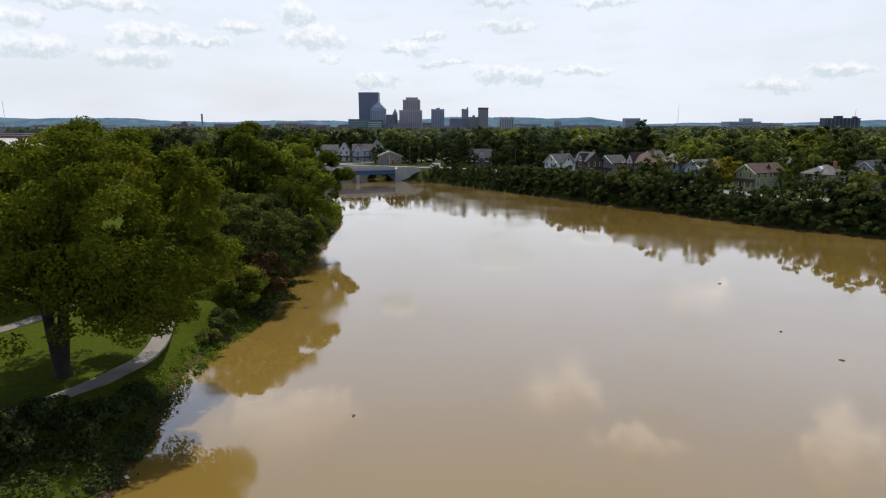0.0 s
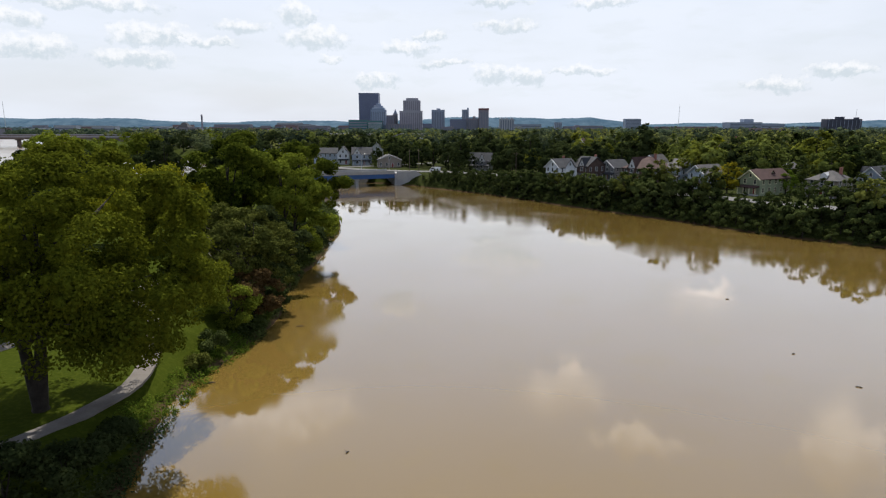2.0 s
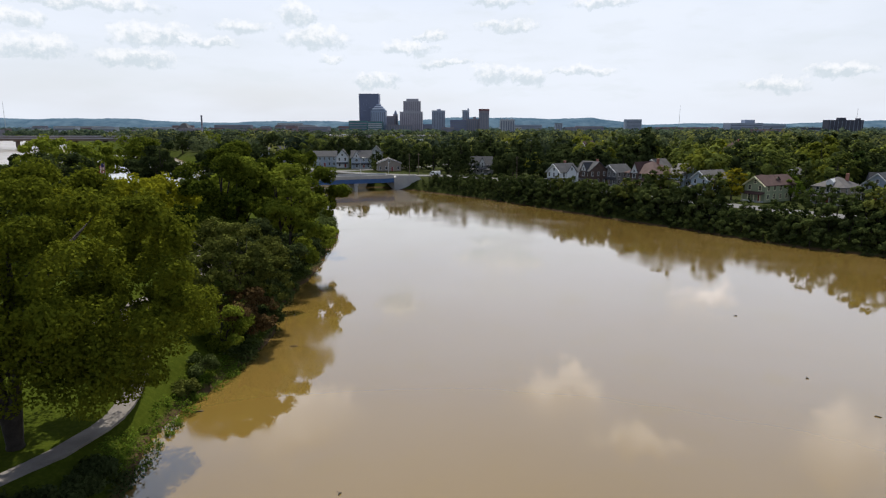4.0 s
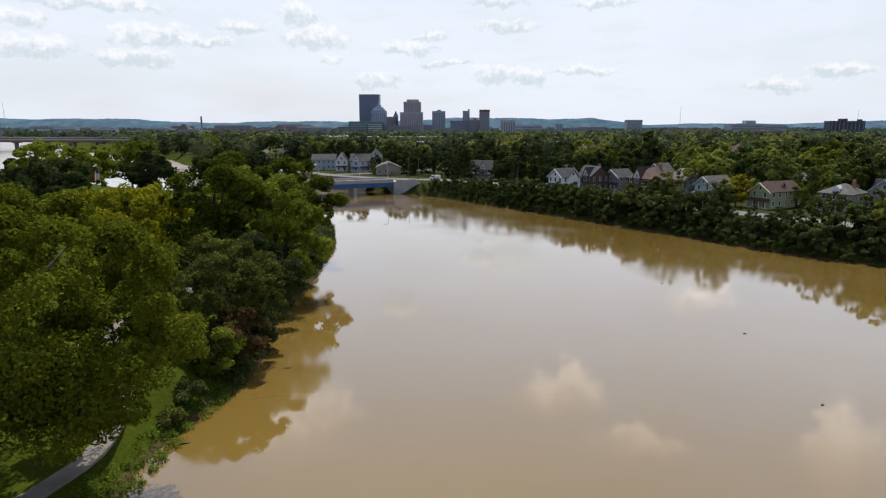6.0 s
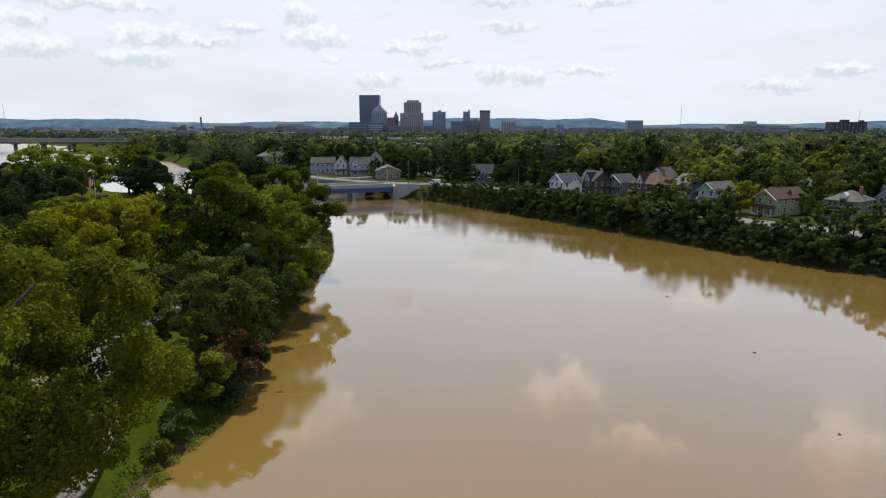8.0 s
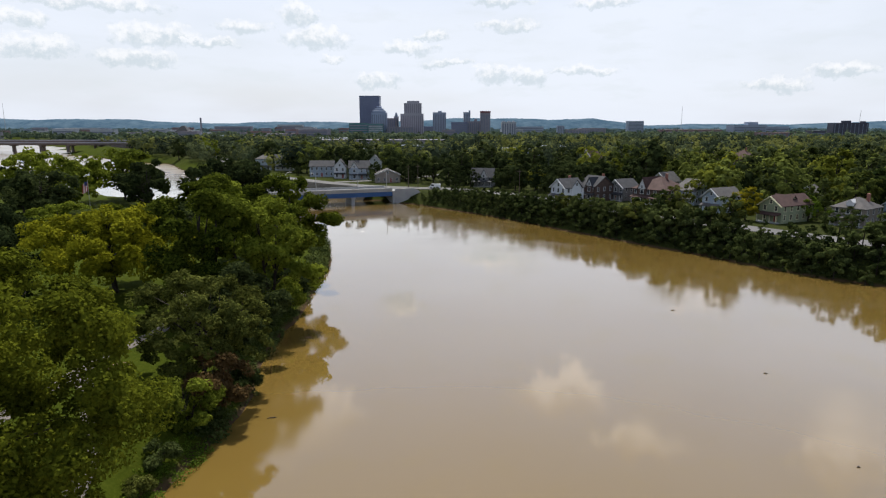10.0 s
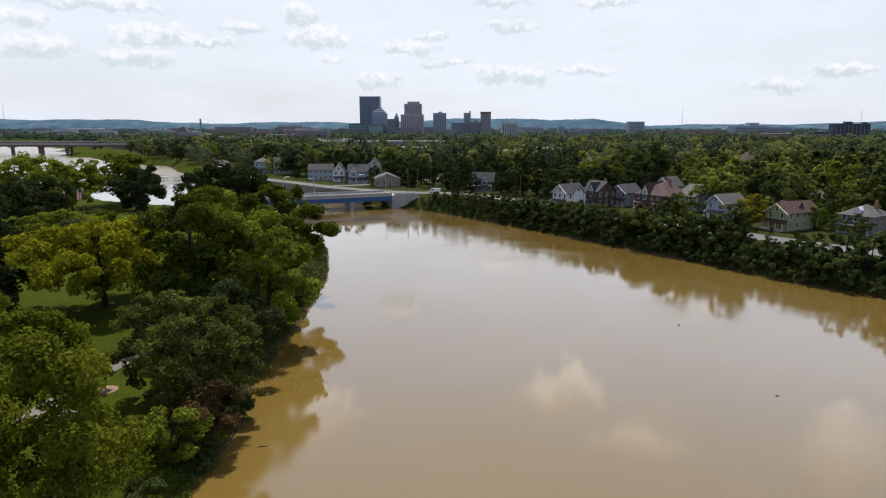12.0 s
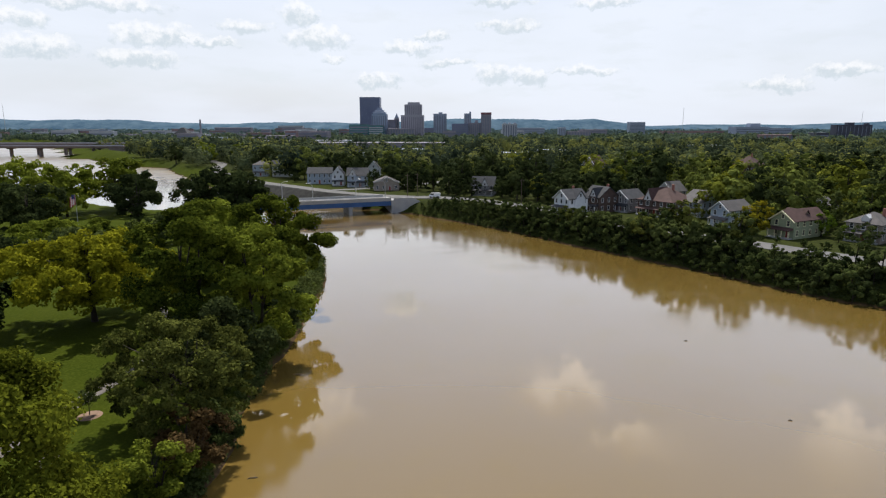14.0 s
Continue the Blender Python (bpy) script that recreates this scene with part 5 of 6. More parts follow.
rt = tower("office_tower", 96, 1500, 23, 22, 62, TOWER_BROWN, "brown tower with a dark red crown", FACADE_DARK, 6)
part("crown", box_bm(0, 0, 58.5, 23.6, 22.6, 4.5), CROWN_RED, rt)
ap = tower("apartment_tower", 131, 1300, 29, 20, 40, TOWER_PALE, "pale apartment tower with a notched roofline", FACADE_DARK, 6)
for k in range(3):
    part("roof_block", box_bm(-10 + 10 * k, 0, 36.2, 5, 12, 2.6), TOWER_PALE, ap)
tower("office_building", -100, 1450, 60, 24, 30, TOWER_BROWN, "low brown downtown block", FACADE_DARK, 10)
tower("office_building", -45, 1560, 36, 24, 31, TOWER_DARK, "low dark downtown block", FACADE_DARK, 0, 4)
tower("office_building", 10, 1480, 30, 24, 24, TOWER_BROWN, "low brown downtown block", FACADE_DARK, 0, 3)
tower("apartment_tower", 237, 1300, 14, 14, 33, TOWER_GREY, "small grey apartment tower above the trees", FACADE_DARK, 4)
tower("office_building", 272, 1300, 46, 20, 25, TOWER_BROWN, "low dark brick block above the trees", FACADE_DARK, 8, 0, 0, (4, 8, 3))
tower("office_building", 600, 2000, 48, 30, 47, TOWER_GREY, "plain grey-green office block on the skyline", FACADE_DARK, 0, 9)
tower("school", 579, 1500, 141, 30, 24, FAR_BRICK, "long red-brick building above the trees", FACADE_DARK, 0, 3)
tower("hospital", 712, 1500, 76, 40, 34, TOWER_GREY, "grey hospital complex above the trees", FACADE_DARK, 0, 5, 0, (11, 23, 8))
tower("hospital", 790, 1540, 70, 40, 31, TOWER_GREY, "grey hospital wing above the trees", FACADE_DARK, 0, 4)
ht = tower("apartment_building", 714, 1130, 62, 18, 38, SLAB_DARK, "dark slab apartment block with pale vertical fins", TOWER_PALE, 0, 0, 0, (-4, 12, 4.6))
for k in range(9):
    part("fin", box_bm(-28 + k * 7.0, -9.2, 6, 0.5, 0.5, 27), TOWER_GREY, ht)
part("stair_head", box_bm(26, 0, 34, 5, 8, 3.5), SLAB_DARK, ht)
tower("office_building", 640, 1100, 24, 20, 25, SLAB_DARK, "dark blue block beside the slab apartments", FACADE_DARK, 0, 4)
tower("office_building", 560, 1080, 60, 20, 22, FAR_BRICK, "red-brick block among the trees", FACADE_DARK, 8)
ch = tower("church", -500, 1270, 60, 20, 20, TOWER_PALE, "pale church hall with a pyramid roof and brick spire", FACADE_DARK, 6)
b = bmesh.new()
bmesh.ops.create_cone(b, cap_ends=True, segments=4, radius1=20, radius2=4, depth=13)
bmesh.ops.rotate(b, verts=b.verts, cent=(0, 0, 0), matrix=Matrix.Rotation(radians(45), 3, "Z"))
bmesh.ops.translate(b, verts=b.verts, vec=(-21, 0, 23))
part("roof", b, DARK_SHINGLE, ch)
part("spire", box_bm(14, 0, 0, 2.8, 2.8, 45, bevel=0.3), TOWER_BROWN, ch)
tower("office_building", -288, 1200, 21, 16, 27, FAR_BRICK, "red-brick mid-rise building on the plain", FACADE_DARK, 0, 4)
tower("office_building", -257, 1250, 57, 18, 26, TOWER_BROWN, "long brown building with rows of windows", FACADE_DARK, 0, 4)
for k, (x, y, w_, top, mm, lab) in enumerate((
        (-174, 1000, 54, 14.5, TOWER_PALE, "long pale flat-roofed warehouse on the plain"), (-64, 900, 90, 14, TOWER_GREY, "long grey low warehouse on the plain"),
        (-85, 800, 170, 16.5, TOWER_BROWN, "long low grey-brown warehouse on the plain"), (-260, 980, 60, 14, TOWER_PALE, "pale flat-roofed warehouse on the plain"),
        (-330, 1100, 46, 17, TOWER_BROWN, "brown brick warehouse on the plain"), (-420, 1150, 50, 16, TOWER_GREY, "grey factory hall on the plain"),
        (-620, 1500, 70, 22, TOWER_PALE, "pale factory hall on the plain"), (-760, 1700, 90, 24, TOWER_PALE, "pale factory hall on the plain"), (-900, 1650, 60, 20, TOWER_BROWN, "brown factory hall on the plain"),
        (-1080, 1900, 110, 26, TOWER_PALE, "pale block on the far bank"), (-700, 2100, 120, 30, TOWER_BROWN, "brown block below the hills"),
        (-1300, 2000, 70, 22, TOWER_GREY, "grey block below the hills"), (-420, 1800, 80, 30, TOWER_BROWN, "brown mid-rise below the hills"),
        (-560, 2300, 90, 36, TOWER_PALE, "pale mid-rise below the hills"), (180, 1700, 60, 24, TOWER_PALE, "pale block beyond the trees"),
        (250, 1900, 90, 30, TOWER_GREY, "grey block beyond the trees"), (420, 1800, 70, 26, TOWER_BROWN, "brown block beyond the trees"))):
    tower("warehouse" if top < 20 else "office_building", x, y, w_, 26, top, mm, lab, FACADE_DARK, 0, 2 if top < 20 else 4)
block_rng = random.Random(31)
for k in range(26):
    y = block_rng.uniform(1050, 2000)
    x = block_rng.uniform(-0.72, -0.12) * y
    if float(shore_distance(np.array([x]), np.array([y]))[0]) < 40:
        continue
    tower("factory_building", x, y, block_rng.uniform(18, 55), 18, block_rng.uniform(15, 25) + (y - 1050) * 0.006, block_rng.choice((TOWER_PALE, TOWER_BROWN, TOWER_GREY, FAR_BRICK)),
          "low industrial building on the wooded plain", FACADE_DARK, 0, 3)
for x, y, w_, d_ in ((60, 560, 26, 20), (100, 620, 30, 18), (-30, 640, 24, 16), (310, 760, 40, 20), (-60, 560, 18, 12)):
    s = tower("warehouse", x, y, w_, d_, 14.5, TOWER_GREY, "low building with a white flat roof among trees", FACADE_DARK, 4)
    part("roof", box_bm(0, 0, 10.75, w_ + 1, d_ + 1, 0.3), PALE_ROOF, s)
    KEEP_OUT.append((x, y, w_ * 0.7))
KEEP_OUT += [(-150, 770, 45), (-85, 765, 55), (-30, 770, 45), (-85, 880, 60), (-160, 960, 70), (-230, 960, 60), (-260, 1150, 60)]
for x, y, h_ in ((-1741, 2500, 118), (1010, 2700, 110), (1900, 2900, 100)):
    t = thing("radio_mast", pose(x, y, 2), "thin lattice radio mast on the horizon", "mast")
    part("mast", tube_bm([(0, 0, 0), (0, 0, h_)], [1.1, 0.5], 4), GALVANISED, t)

# flag on its pole in the park
fx, fy = -112.0, 212.0
t = thing("flagpole", pose(fx, fy, gz(fx, fy)), "tall white flagpole with a hanging striped flag", "flagpole")
part("pole", tube_bm([(0, 0, -0.2), (0, 0, 14.5)], [0.10, 0.05]), GALVANISED, t)
for k in range(7):
    fb = bmesh.new()
    strip_v = [[fb.verts.new((-0.06 - 0.24 * (k + i) - 0.02 * j, 0.18 * math.sin((k + i) * 1.3 + j * 0.4), 14.2 - 0.5 * j - 0.14 * (k + i))) for i in range(2)] for j in range(7)]
    for j in range(6):
        fb.faces.new((strip_v[j][0], strip_v[j][1], strip_v[j + 1][1], strip_v[j + 1][0]))
    bmesh.ops.solidify(fb, geom=fb.faces[:], thickness=0.03)
    part("stripe", fb, TRIM_WHITE if k % 2 else FLAG_RED, t)
cb = box_bm(-0.5, -0.3, 12.9, 0.8, 0.05, 1.3)
part("canton", cb, FLAG_BLUE, t, "blue corner of the flag")

# ---- the wooded town on the far side ----
ROAD_LINE = [(-24, 304), (-4, 304), (18, 292), (34, 272), (47, 251), (66, 216), (86, 193), (97, 179), (110, 165), (140, 133), (200, 75)]
LEVEE_LINE = [(-14, 306), (-30, 313), (-55, 331), (-80, 354), (-108, 382), (-135, 420), (-168, 482), (-195, 565)]


def off_line(x, y, line):
    best = 1e9
    for (ax, ay), (bx, by) in zip(line, line[1:]):
        dx, dy = bx - ax, by - ay
        t = max(0, min(1, ((x - ax) * dx + (y - ay) * dy) / (dx * dx + dy * dy)))
        best = min(best, math.hypot(x - ax - t * dx, y - ay - t * dy))
    return best


def hides_house(x, y, s):
    """True where a tree would stand between the river and a house."""
    far, way = math.hypot(x, y - 25), math.atan2(x, y - 25)
    for hx, hy, hr in KEEP_OUT:
        dist = math.hypot(hx, hy - 25)
        if 0 < dist - far < 50 and abs(math.atan2(hx, hy - 25) - way) < (hr * 0.55 + 4.2 * s) / dist:
            return True
    return False


placed = []
big = ((13, 308, 0.62, LEAF_DARK), (27, 305, 0.78, LEAF_DARK), (6, 310, 0.55, LEAF_DARK), (33, 298, 1.0, LEAF_DARK), (41, 291, 0.95, LEAF_DARK), (27, 328, 1.25, LEAF_DARK), (9, 331, 1.2, LEAF_DARK), (3, 317, 0.8, LEAF_DARK), (46, 283, 0.75, LEAF_DARK), (-5, 332, 1.0, LEAF_DARK),
       (-90, 402, 0.8, LEAF_DARK), (-37, 354, 0.8, LEAF_DARK), (-20, 345, 1.0, LEAF_DARK), (-15, 337, 0.9, LEAF_DARK), (113, 262, 1.35, LEAF_TOWN), (182, 262, 1.35, LEAF_TOWN), 
       (-12, 352, 1.0, LEAF_TOWN), (118, 222, 0.6, LEAF_BRIGHT), (36, 300, 0.75, LEAF_DARK), (70, 285, 1.1, LEAF_DARK), (125, 285, 1.2, LEAF_YELLOW),
       (-84, 398, 1.1, LEAF_TOWN), (-28, 372, 1.15, LEAF_DARK), (-62, 395, 1.3, LEAF_DARK), (-97, 448, 1.3, LEAF_TOWN), (-125, 456, 1.3, LEAF_DARK), (-30, 392, 1.3, LEAF_TOWN), (-78, 412, 1.3, LEAF_TOWN), (-16, 330, 0.5, LEAF_DARK), (-85, 380, 0.5, LEAF_DARK), (-37, 338, 0.45, LEAF_BANK), (-92, 410, 0.6, LEAF_DARK), (32, 312, 0.9, LEAF_DARK), (8, 322, 0.8, LEAF_DARK), (116, 190, 0.5, LEAF_BANK), (136, 186, 0.75, LEAF_BANK), (133, 178, 0.6, LEAF_BANK), (111, 228, 0.9, LEAF_DARK), (120, 240, 1.0, LEAF_DARK), (160, 215, 1.1, LEAF_DARK), (136, 218, 0.6, LEAF_TOWN), (119, 216, 0.7, LEAF_TOWN), (126, 222, 0.8, LEAF_BANK), (139, 194, 0.7, LEAF_BANK), (117, 200, 0.4, LEAF_BRIGHT), (100, 222, 0.45, LEAF_DARK), (112, 196, 0.32, LEAF_BANK))
for x, y, s_, mat in big:
    plant(TREES[rnd.randrange(5)], x, y, s_, rnd.uniform(0, 360), mat, "large spreading shade tree among the houses", "tree", "street trees")
    placed.append((x, y, 5.5 * s_))
# the tallest of them, by the height of their tops
for x, y, top, mat in ((9, 353, 21.0, LEAF_DARK), (-9, 352, 18.5, LEAF_DARK), (20, 346, 21.0, LEAF_DARK), (43, 336, 21.0, LEAF_DARK), (61, 326, 19.5, LEAF_DARK), (66, 311, 17.0, LEAF_DARK), (1.6, 345, 20.5, LEAF_DARK), (32.1, 330, 19.5, LEAF_DARK), (38.4, 312, 12.5, LEAF_DARK), (54.9, 300, 19.7, LEAF_DARK), (47, 307, 17.0, LEAF_DARK),
                       (95.4, 300, 29.0, LEAF_DARK), (97.4, 240, 21.5, LEAF_SUNNY), (131.4, 264, 24.5, LEAF_TOWN), (152, 256, 26.0, LEAF_SUNNY), (113, 206, 13.5, LEAF_BRIGHT),
                       (83, 322, 19.0, LEAF_SUNNY), (74, 342, 19.0, LEAF_TOWN), (123, 274, 19.5, LEAF_TOWN), (23, 360, 17.0, LEAF_DARK), (170, 290, 22.0, LEAF_SUNNY), (110, 330, 20.0, LEAF_SUNNY)):
    s_ = (top - gz(x, y)) / 14.0
    plant(TREES[2], x, y, s_, rnd.uniform(0, 360), mat, "tall old shade tree rising over the roofs", "tree", "street trees")
    placed.append((x, y, 5.5 * s_))
# tall trees close behind the houses
for hx, hy, hr in list(KEEP_OUT):
    if hy > 460:
        continue
    for k in (-1, 1):
        x, y, s_ = hx + k * hr * 0.6 + rnd.uniform(-1.5, 1.5), hy + hr + rnd.uniform(1.5, 4.0), rnd.uniform(0.95, 1.3)
        if any(math.hypot(x - qx, y - qy) < qr for qx, qy, qr in KEEP_OUT) or off_line(x, y, ROAD_LINE) < 7 or off_line(x, y, LEVEE_LINE) < 8 or hides_house(x, y, s_ * 0.6):
            continue
        plant(TREES[rnd.randrange(5)], x, y, s_, rnd.uniform(0, 360), LEAF_DARK if x < 78 or rnd.random() < 0.4 else LEAF_TOWN, "tall shade tree close behind a house", "tree", "street trees")
        placed.append((x, y, 5.2 * s_))
tries = 0
while len(placed) < 205 and tries < 9000:
    tries += 1
    y = rnd.uniform(170, 405)
    x = rnd.uniform(-0.62 * y, 0.80 * y)
    s_ = rnd.uniform(0.8, 1.4)
    if in_park(x, y) or off_line(x, y, ROAD_LINE) < 7 or off_line(x, y, LEVEE_LINE) < 9:
        continue
    if float(shore_distance(np.array([x]), np.array([y]))[0]) < 24:
        continue
    if any(math.hypot(x - hx, y - hy) < hr + 2.2 for hx, hy, hr in KEEP_OUT) or hides_house(x, y, s_):
        continue
    if any(math.hypot(x - qx, y - qy) < 0.58 * (qr + 5.2 * s_) for qx, qy, qr in placed):
        continue
    placed.append((x, y, 5.2 * s_))
    u = rnd.random()
    if x < 72 and y < 390 and u < 0.42:
        u = 0.5
    mat, lab = ((LEAF_TOWN, "green broadleaf tree in the wooded town"), (LEAF_DARK, "dark green broadleaf tree in the wooded town"),
                (LEAF_SUNNY, "yellow-green broadleaf tree in the wooded town"))[0 if u < 0.42 else 1 if u < 0.76 else 2]
    plant(TREES[rnd.randrange(5)], x, y, s_, rnd.uniform(0, 360), mat, lab, "tree", "town trees")


for k in range(90):
    x, y = rnd.uniform(-90, 150), rnd.uniform(185, 345)
    if in_park(x, y) or off_line(x, y, ROAD_LINE) < 7 or off_line(x, y, LEVEE_LINE) < 8 or float(shore_distance(np.array([x]), np.array([y]))[0]) < 16:
        continue
    if any(math.hypot(x - hx, y - hy) < hr for hx, hy, hr in KEEP_OUT):
        continue
    plant(SHRUBS[rnd.randrange(4)], x, y, rnd.uniform(0.3, 0.55), rnd.uniform(0, 360), LEAF_DARK if rnd.random() < 0.6 else LEAF_BANK, "rounded garden bush beside the houses", "bush", "garden bushes")
for (ax, ay), (bx, by) in zip(ROAD_LINE[3:-1], ROAD_LINE[4:]):
    L_ = math.hypot(bx - ax, by - ay)
    for k in range(int(L_ / 3.2)):
        t_ = (k + rnd.random()) / (L_ / 3.2)
        nx_, ny_ = -(by - ay) / L_, (bx - ax) / L_
        x, y = ax + (bx - ax) * t_ + nx_ * rnd.uniform(6.5, 9.5), ay + (by - ay) * t_ + ny_ * rnd.uniform(6.5, 9.5)
        if rnd.random() < 0.75 and y > 150:
            plant(SHRUBS[rnd.randrange(4)], x, y, rnd.uniform(0.2, 0.38), rnd.uniform(0, 360), LEAF_DARK if rnd.random() < 0.6 else LEAF_BANK, "low hedge bush along the road", "bush", "roadside bushes")
for x, y, s_ in ((-12, 290, 0.36), (-8, 288, 0.4), (-5, 285, 0.42), (-11, 286.5, 0.3), (-2, 283, 0.42), (-14, 293.5, 0.3), (-9, 291, 0.3), (-6, 290, 0.32), (-3, 288, 0.36), (1, 284, 0.4)):
    plant(SHRUBS[rnd.randrange(4)], x, y, s_, rnd.uniform(0, 360), LEAF_BANK, "green bush beside the bridge abutment", "bush", "bushes on the far bank")
for x, y, s_ in ((-238, 575, 1.5), (-222, 612, 1.4), (-205, 560, 1.5), (-198, 632, 1.3), (-214, 590, 1.2), (-176, 560, 1.2), (-165, 585, 1.2), (-150, 530, 1.1), (-140, 505, 1.0)):
    plant(TREES[rnd.randrange(5)], x, y, s_, rnd.uniform(0, 360), LEAF_GREEN if rnd.random() < 0.5 else LEAF_DARK, "green tree on the levee across the water", "tree", "levee trees")


def woods(name, seed, y0, y1, spacing, size, quads, leaf, mat, label, left=-0.80, right=0.85):
    """Far woods: many small crowns in one mesh."""
    rng = np.random.default_rng(seed)
    count = int((right - left) * (y1 ** 2 - y0 ** 2) / 2 / spacing ** 2)
    y = np.sqrt(rng.uniform(y0 ** 2, y1 ** 2, count))
    x = rng.uniform(left, right, count) * y
    keep = (shore_distance(x, y) > 14) & ~in_park(x, y)
    keep &= levee_distance(x, y) > 27
    for hx, hy, hr in KEEP_OUT:
        keep &= np.hypot(x - hx, y - hy) > hr
    x, y = x[keep], y[keep]
    z = ground_z(x, y)
    templ = []
    for k in range(5):
        pos, sz = crown_clumps(rng, size, size * 0.2, size * 1.9, quads // 6, size * 0.44)
        templ.append(leaf_quads(rng, pos, sz, 6, leaf, 0.8, 0.2, size * 0.8))
    out = []
    for k in range(5):
        sel = np.arange(len(x)) % 5 == k
        xs, ys, zs = x[sel], y[sel], z[sel]
        a = rng.uniform(0, 6.283, len(xs))
        s_ = 0.6 + 0.7 * rng.uniform(0, 1, len(xs)) ** 1.5
        q = templ[k].reshape(-1, 3)
        c_, n_ = np.cos(a)[:, None], np.sin(a)[:, None]
        px_ = (q[None, :, 0] * c_ - q[None, :, 1] * n_) * s_[:, None] + xs[:, None]
        py_ = (q[None, :, 0] * n_ + q[None, :, 1] * c_) * s_[:, None] + ys[:, None]
        pz_ = q[None, :, 2] * s_[:, None] + zs[:, None]
        out.append(np.stack([px_, py_, pz_], -1).reshape(-1, 4, 3))
    ob = new(name, quads_mesh(name, np.concatenate(out), mat))
    return tagged(ob, label, "woods", kind="stuff")


KEEP_OUT += [(ax + (bx - ax) * k / 8, ay + (by - ay) * k / 8, 11.0) for (ax, ay), (bx, by) in zip(LEVEE_LINE[4:], LEVEE_LINE[5:]) for k in range(8)]
# tones vary from tree to tree and stand for canopy light and shade
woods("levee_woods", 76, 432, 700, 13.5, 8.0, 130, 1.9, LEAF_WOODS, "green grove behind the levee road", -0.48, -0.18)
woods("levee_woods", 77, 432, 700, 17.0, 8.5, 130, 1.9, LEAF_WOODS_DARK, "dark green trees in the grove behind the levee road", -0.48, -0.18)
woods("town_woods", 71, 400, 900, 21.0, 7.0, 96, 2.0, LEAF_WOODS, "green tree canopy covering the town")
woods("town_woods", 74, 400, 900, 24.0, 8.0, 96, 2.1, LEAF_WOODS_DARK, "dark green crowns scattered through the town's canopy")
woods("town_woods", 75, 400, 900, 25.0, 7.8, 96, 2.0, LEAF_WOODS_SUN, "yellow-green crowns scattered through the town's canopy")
woods("town_woods", 72, 900, 1600, 18, 7.0, 36, 3.6, LEAF_MID, "green tree canopy further off")
woods("town_woods", 78, 880, 1400, 25, 8.6, 48, 3.0, LEAF_MID, "tall green trees on the rising ground beyond the town", 0.28, 0.85)
woods("far_woods", 73, 1600, 3600, 46, 7.5, 18, 6.0, LEAF_FAR, "tree canopy tinted blue for haze, reaching to the hills")


# ---- undergrowth on the park's bank ----
def undergrowth(name, seed, spots, per, leaf, mat, label):
    rng = np.random.default_rng(seed)
    pos = np.array([(x, y, max(0.05, gz(x, y)) + 0.3 * r) for x, y, r in spots])
    ob = new(name, quads_mesh(name, leaf_quads(rng, pos, np.array([r for _, _, r in spots]), per, leaf, 0.8, 0.6), mat))
    return tagged(ob, label, "undergrowth", kind="stuff")


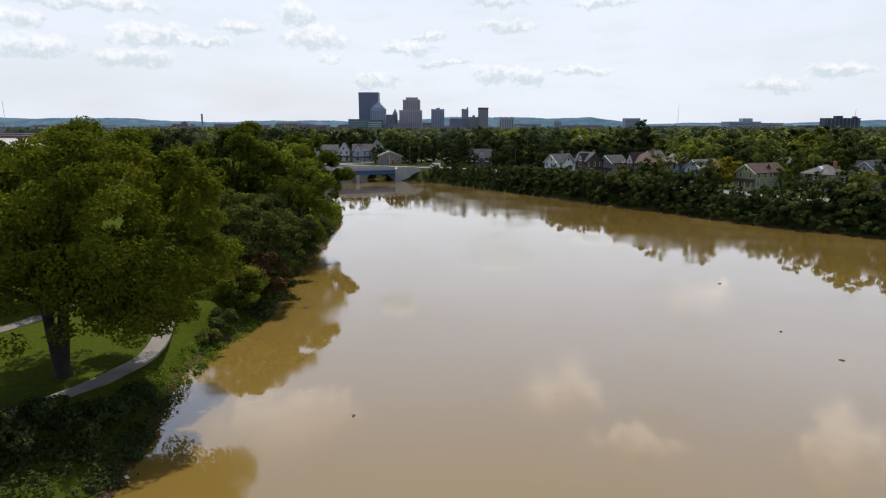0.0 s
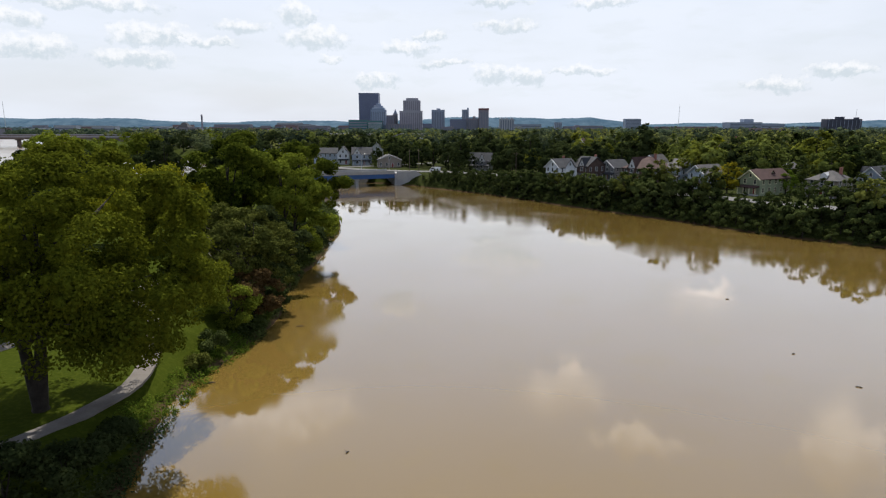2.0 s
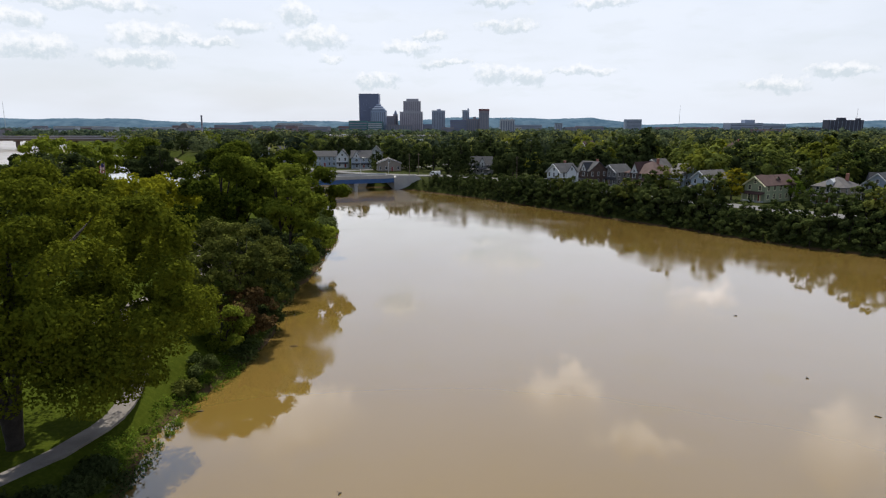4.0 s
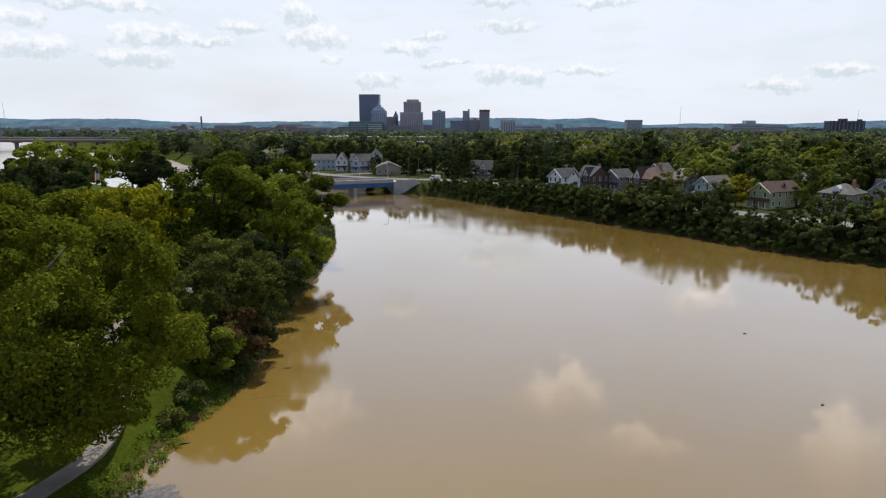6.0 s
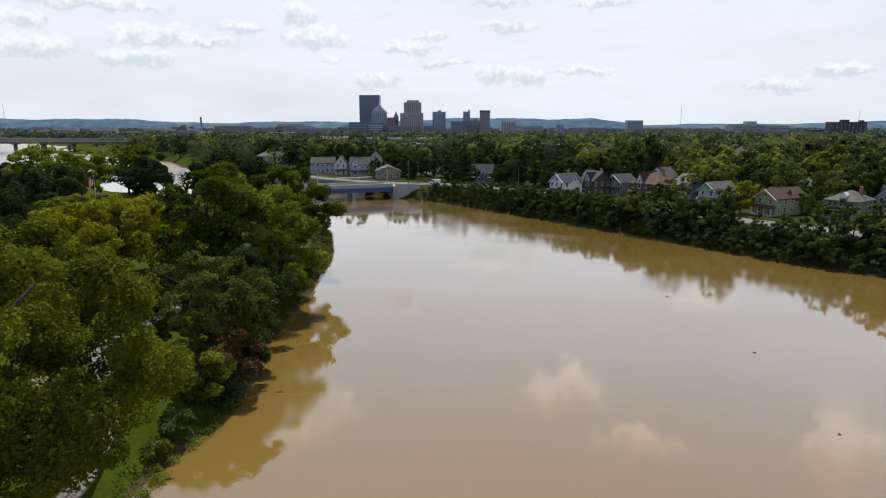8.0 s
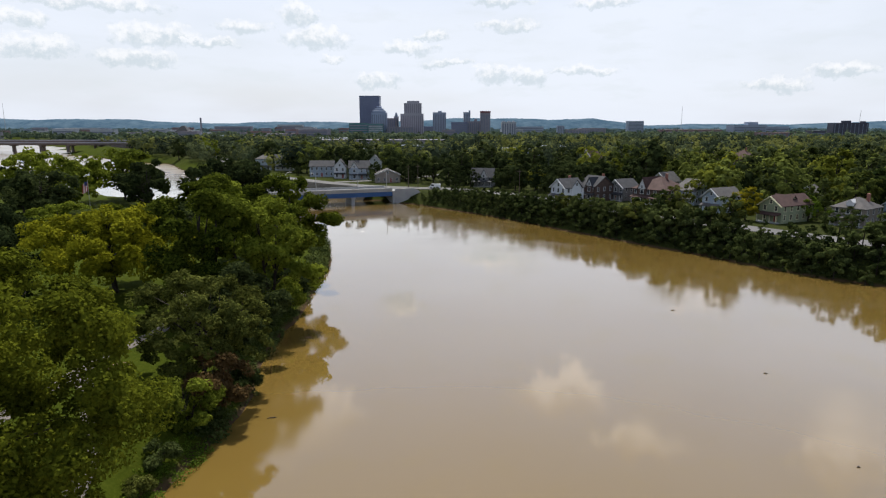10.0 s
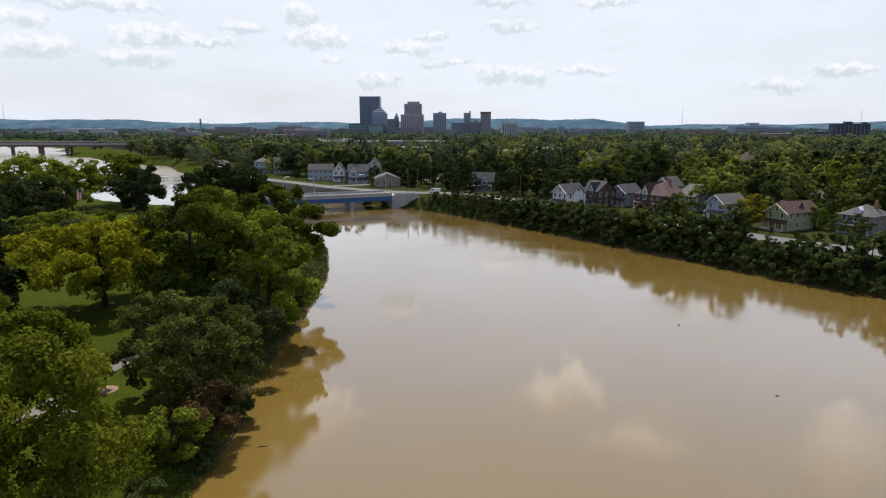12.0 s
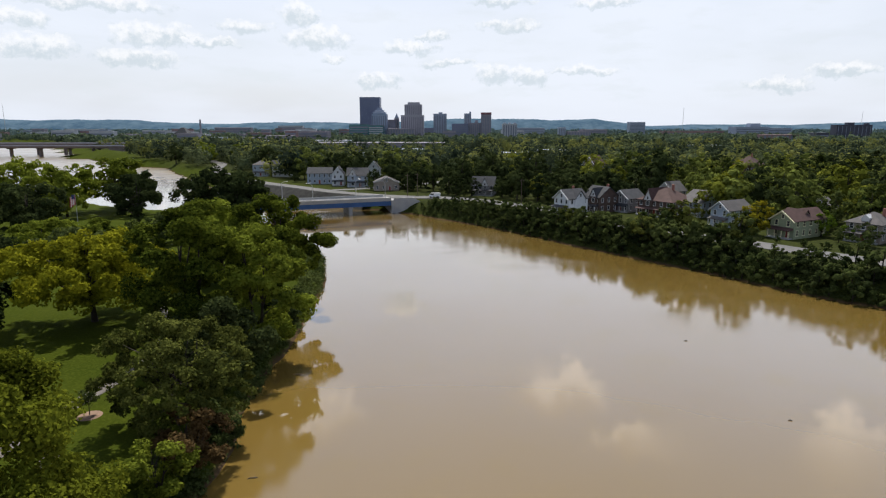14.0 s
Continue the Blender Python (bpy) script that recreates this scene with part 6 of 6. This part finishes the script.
ur = random.Random(9)
low_bank, dark_bank, far_low = [], [], []
park_edge = [(-23.8, 39), (-25.4, 48.5), (-26.3, 57), (-26.6, 62), (-26.2, 70), (-25.3, 75), (-24.2, 82), (-23.6, 92), (-25.8, 100), (-26, 114), (-26.2, 134), (-27.5, 166), (-33, 195), (-42, 222)]
for (ax, ay), (bx, by) in zip(park_edge, park_edge[1:]):
    L_ = math.hypot(bx - ax, by - ay)
    for k in range(int(L_ * 5)):
        t = ur.random()
        off = ur.uniform(-0.5, 2.9) if ay < 80 else ur.uniform(0.5, 5)
        x, y = ax + (bx - ax) * t - off, ay + (by - ay) * t
        # brush below y 54 is coloured dark for the shade of the big tree
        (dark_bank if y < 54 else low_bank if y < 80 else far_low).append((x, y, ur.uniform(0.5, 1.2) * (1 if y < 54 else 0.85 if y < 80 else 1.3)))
undergrowth("undergrowth", 81, low_bank, 42, 0.20, LEAF_BRIGHT, "bright green weeds along the water's edge")
undergrowth("undergrowth", 82, dark_bank + [(ur.uniform(-40, -24.5), ur.uniform(27, 47), ur.uniform(0.5, 1.2)) for _ in range(300)], 46, 0.24, LEAF_DARK, "brush on the park bank, leaves darkened for tree shade")
undergrowth("undergrowth", 83, far_low, 44, 0.36, LEAF_BANK, "green brush under the bank trees")


far_edge = []
for a, b in zip(bank_pts, bank_pts[1:]):
    d = b - a
    side = Vector((-d.y, d.x)).normalized()
    if side.x < 0:
        side = -side
    for k in range(int(d.length * 6)):
        p = a + d * ur.random() + side * ur.uniform(0.2, 11.5)
        far_edge.append((p.x, p.y, ur.uniform(0.5, 1.3)))
undergrowth("undergrowth", 84, far_edge, 14, 0.55, LEAF_DARK, "dark brush covering the far river bank")


# ---- drift on the water ----
def driftwood(x, y, turn, length, label):
    t = thing("driftwood", pose(x, y, 0.0, 0, 0, turn), label, "driftwood", "floating driftwood")
    part("log", tube_bm([(-length / 2, 0, 0.02), (-length / 5, 0.08, 0.07), (length / 4, -0.05, 0.06), (length / 2, 0.12, 0.0)], [0.03, 0.06, 0.055, 0.02]), DRIFTWOOD, t)
    part("twig", tube_bm([(length * 0.1, 0, 0.05), (length * 0.3, 0.3, 0.12)], [0.04, 0.01], 5), DRIFTWOOD, t)


driftwood(-25.3, 66.6, 20, 1.10, "leafy snag lying in shallow water by the bank")
driftwood(45, 65.5, -30, 0.68, "dark driftwood floating on the river")
driftwood(43.4, 75.3, 10, 0.43, "dark driftwood floating on the river")
driftwood(46.3, 99.7, 0, 0.62, "dark driftwood floating on the river")
driftwood(-8.1, 52, 80, 0.51, "small stick floating on the river")
driftwood(44.2, 130, 5, 0.74, "dark driftwood floating on the river")
driftwood(-19.9, 86, 15, 1.19, "pale driftwood floating near the bank")
driftwood(-21.7, 114.6, 0, 1.36, "grey snag at the water's edge")
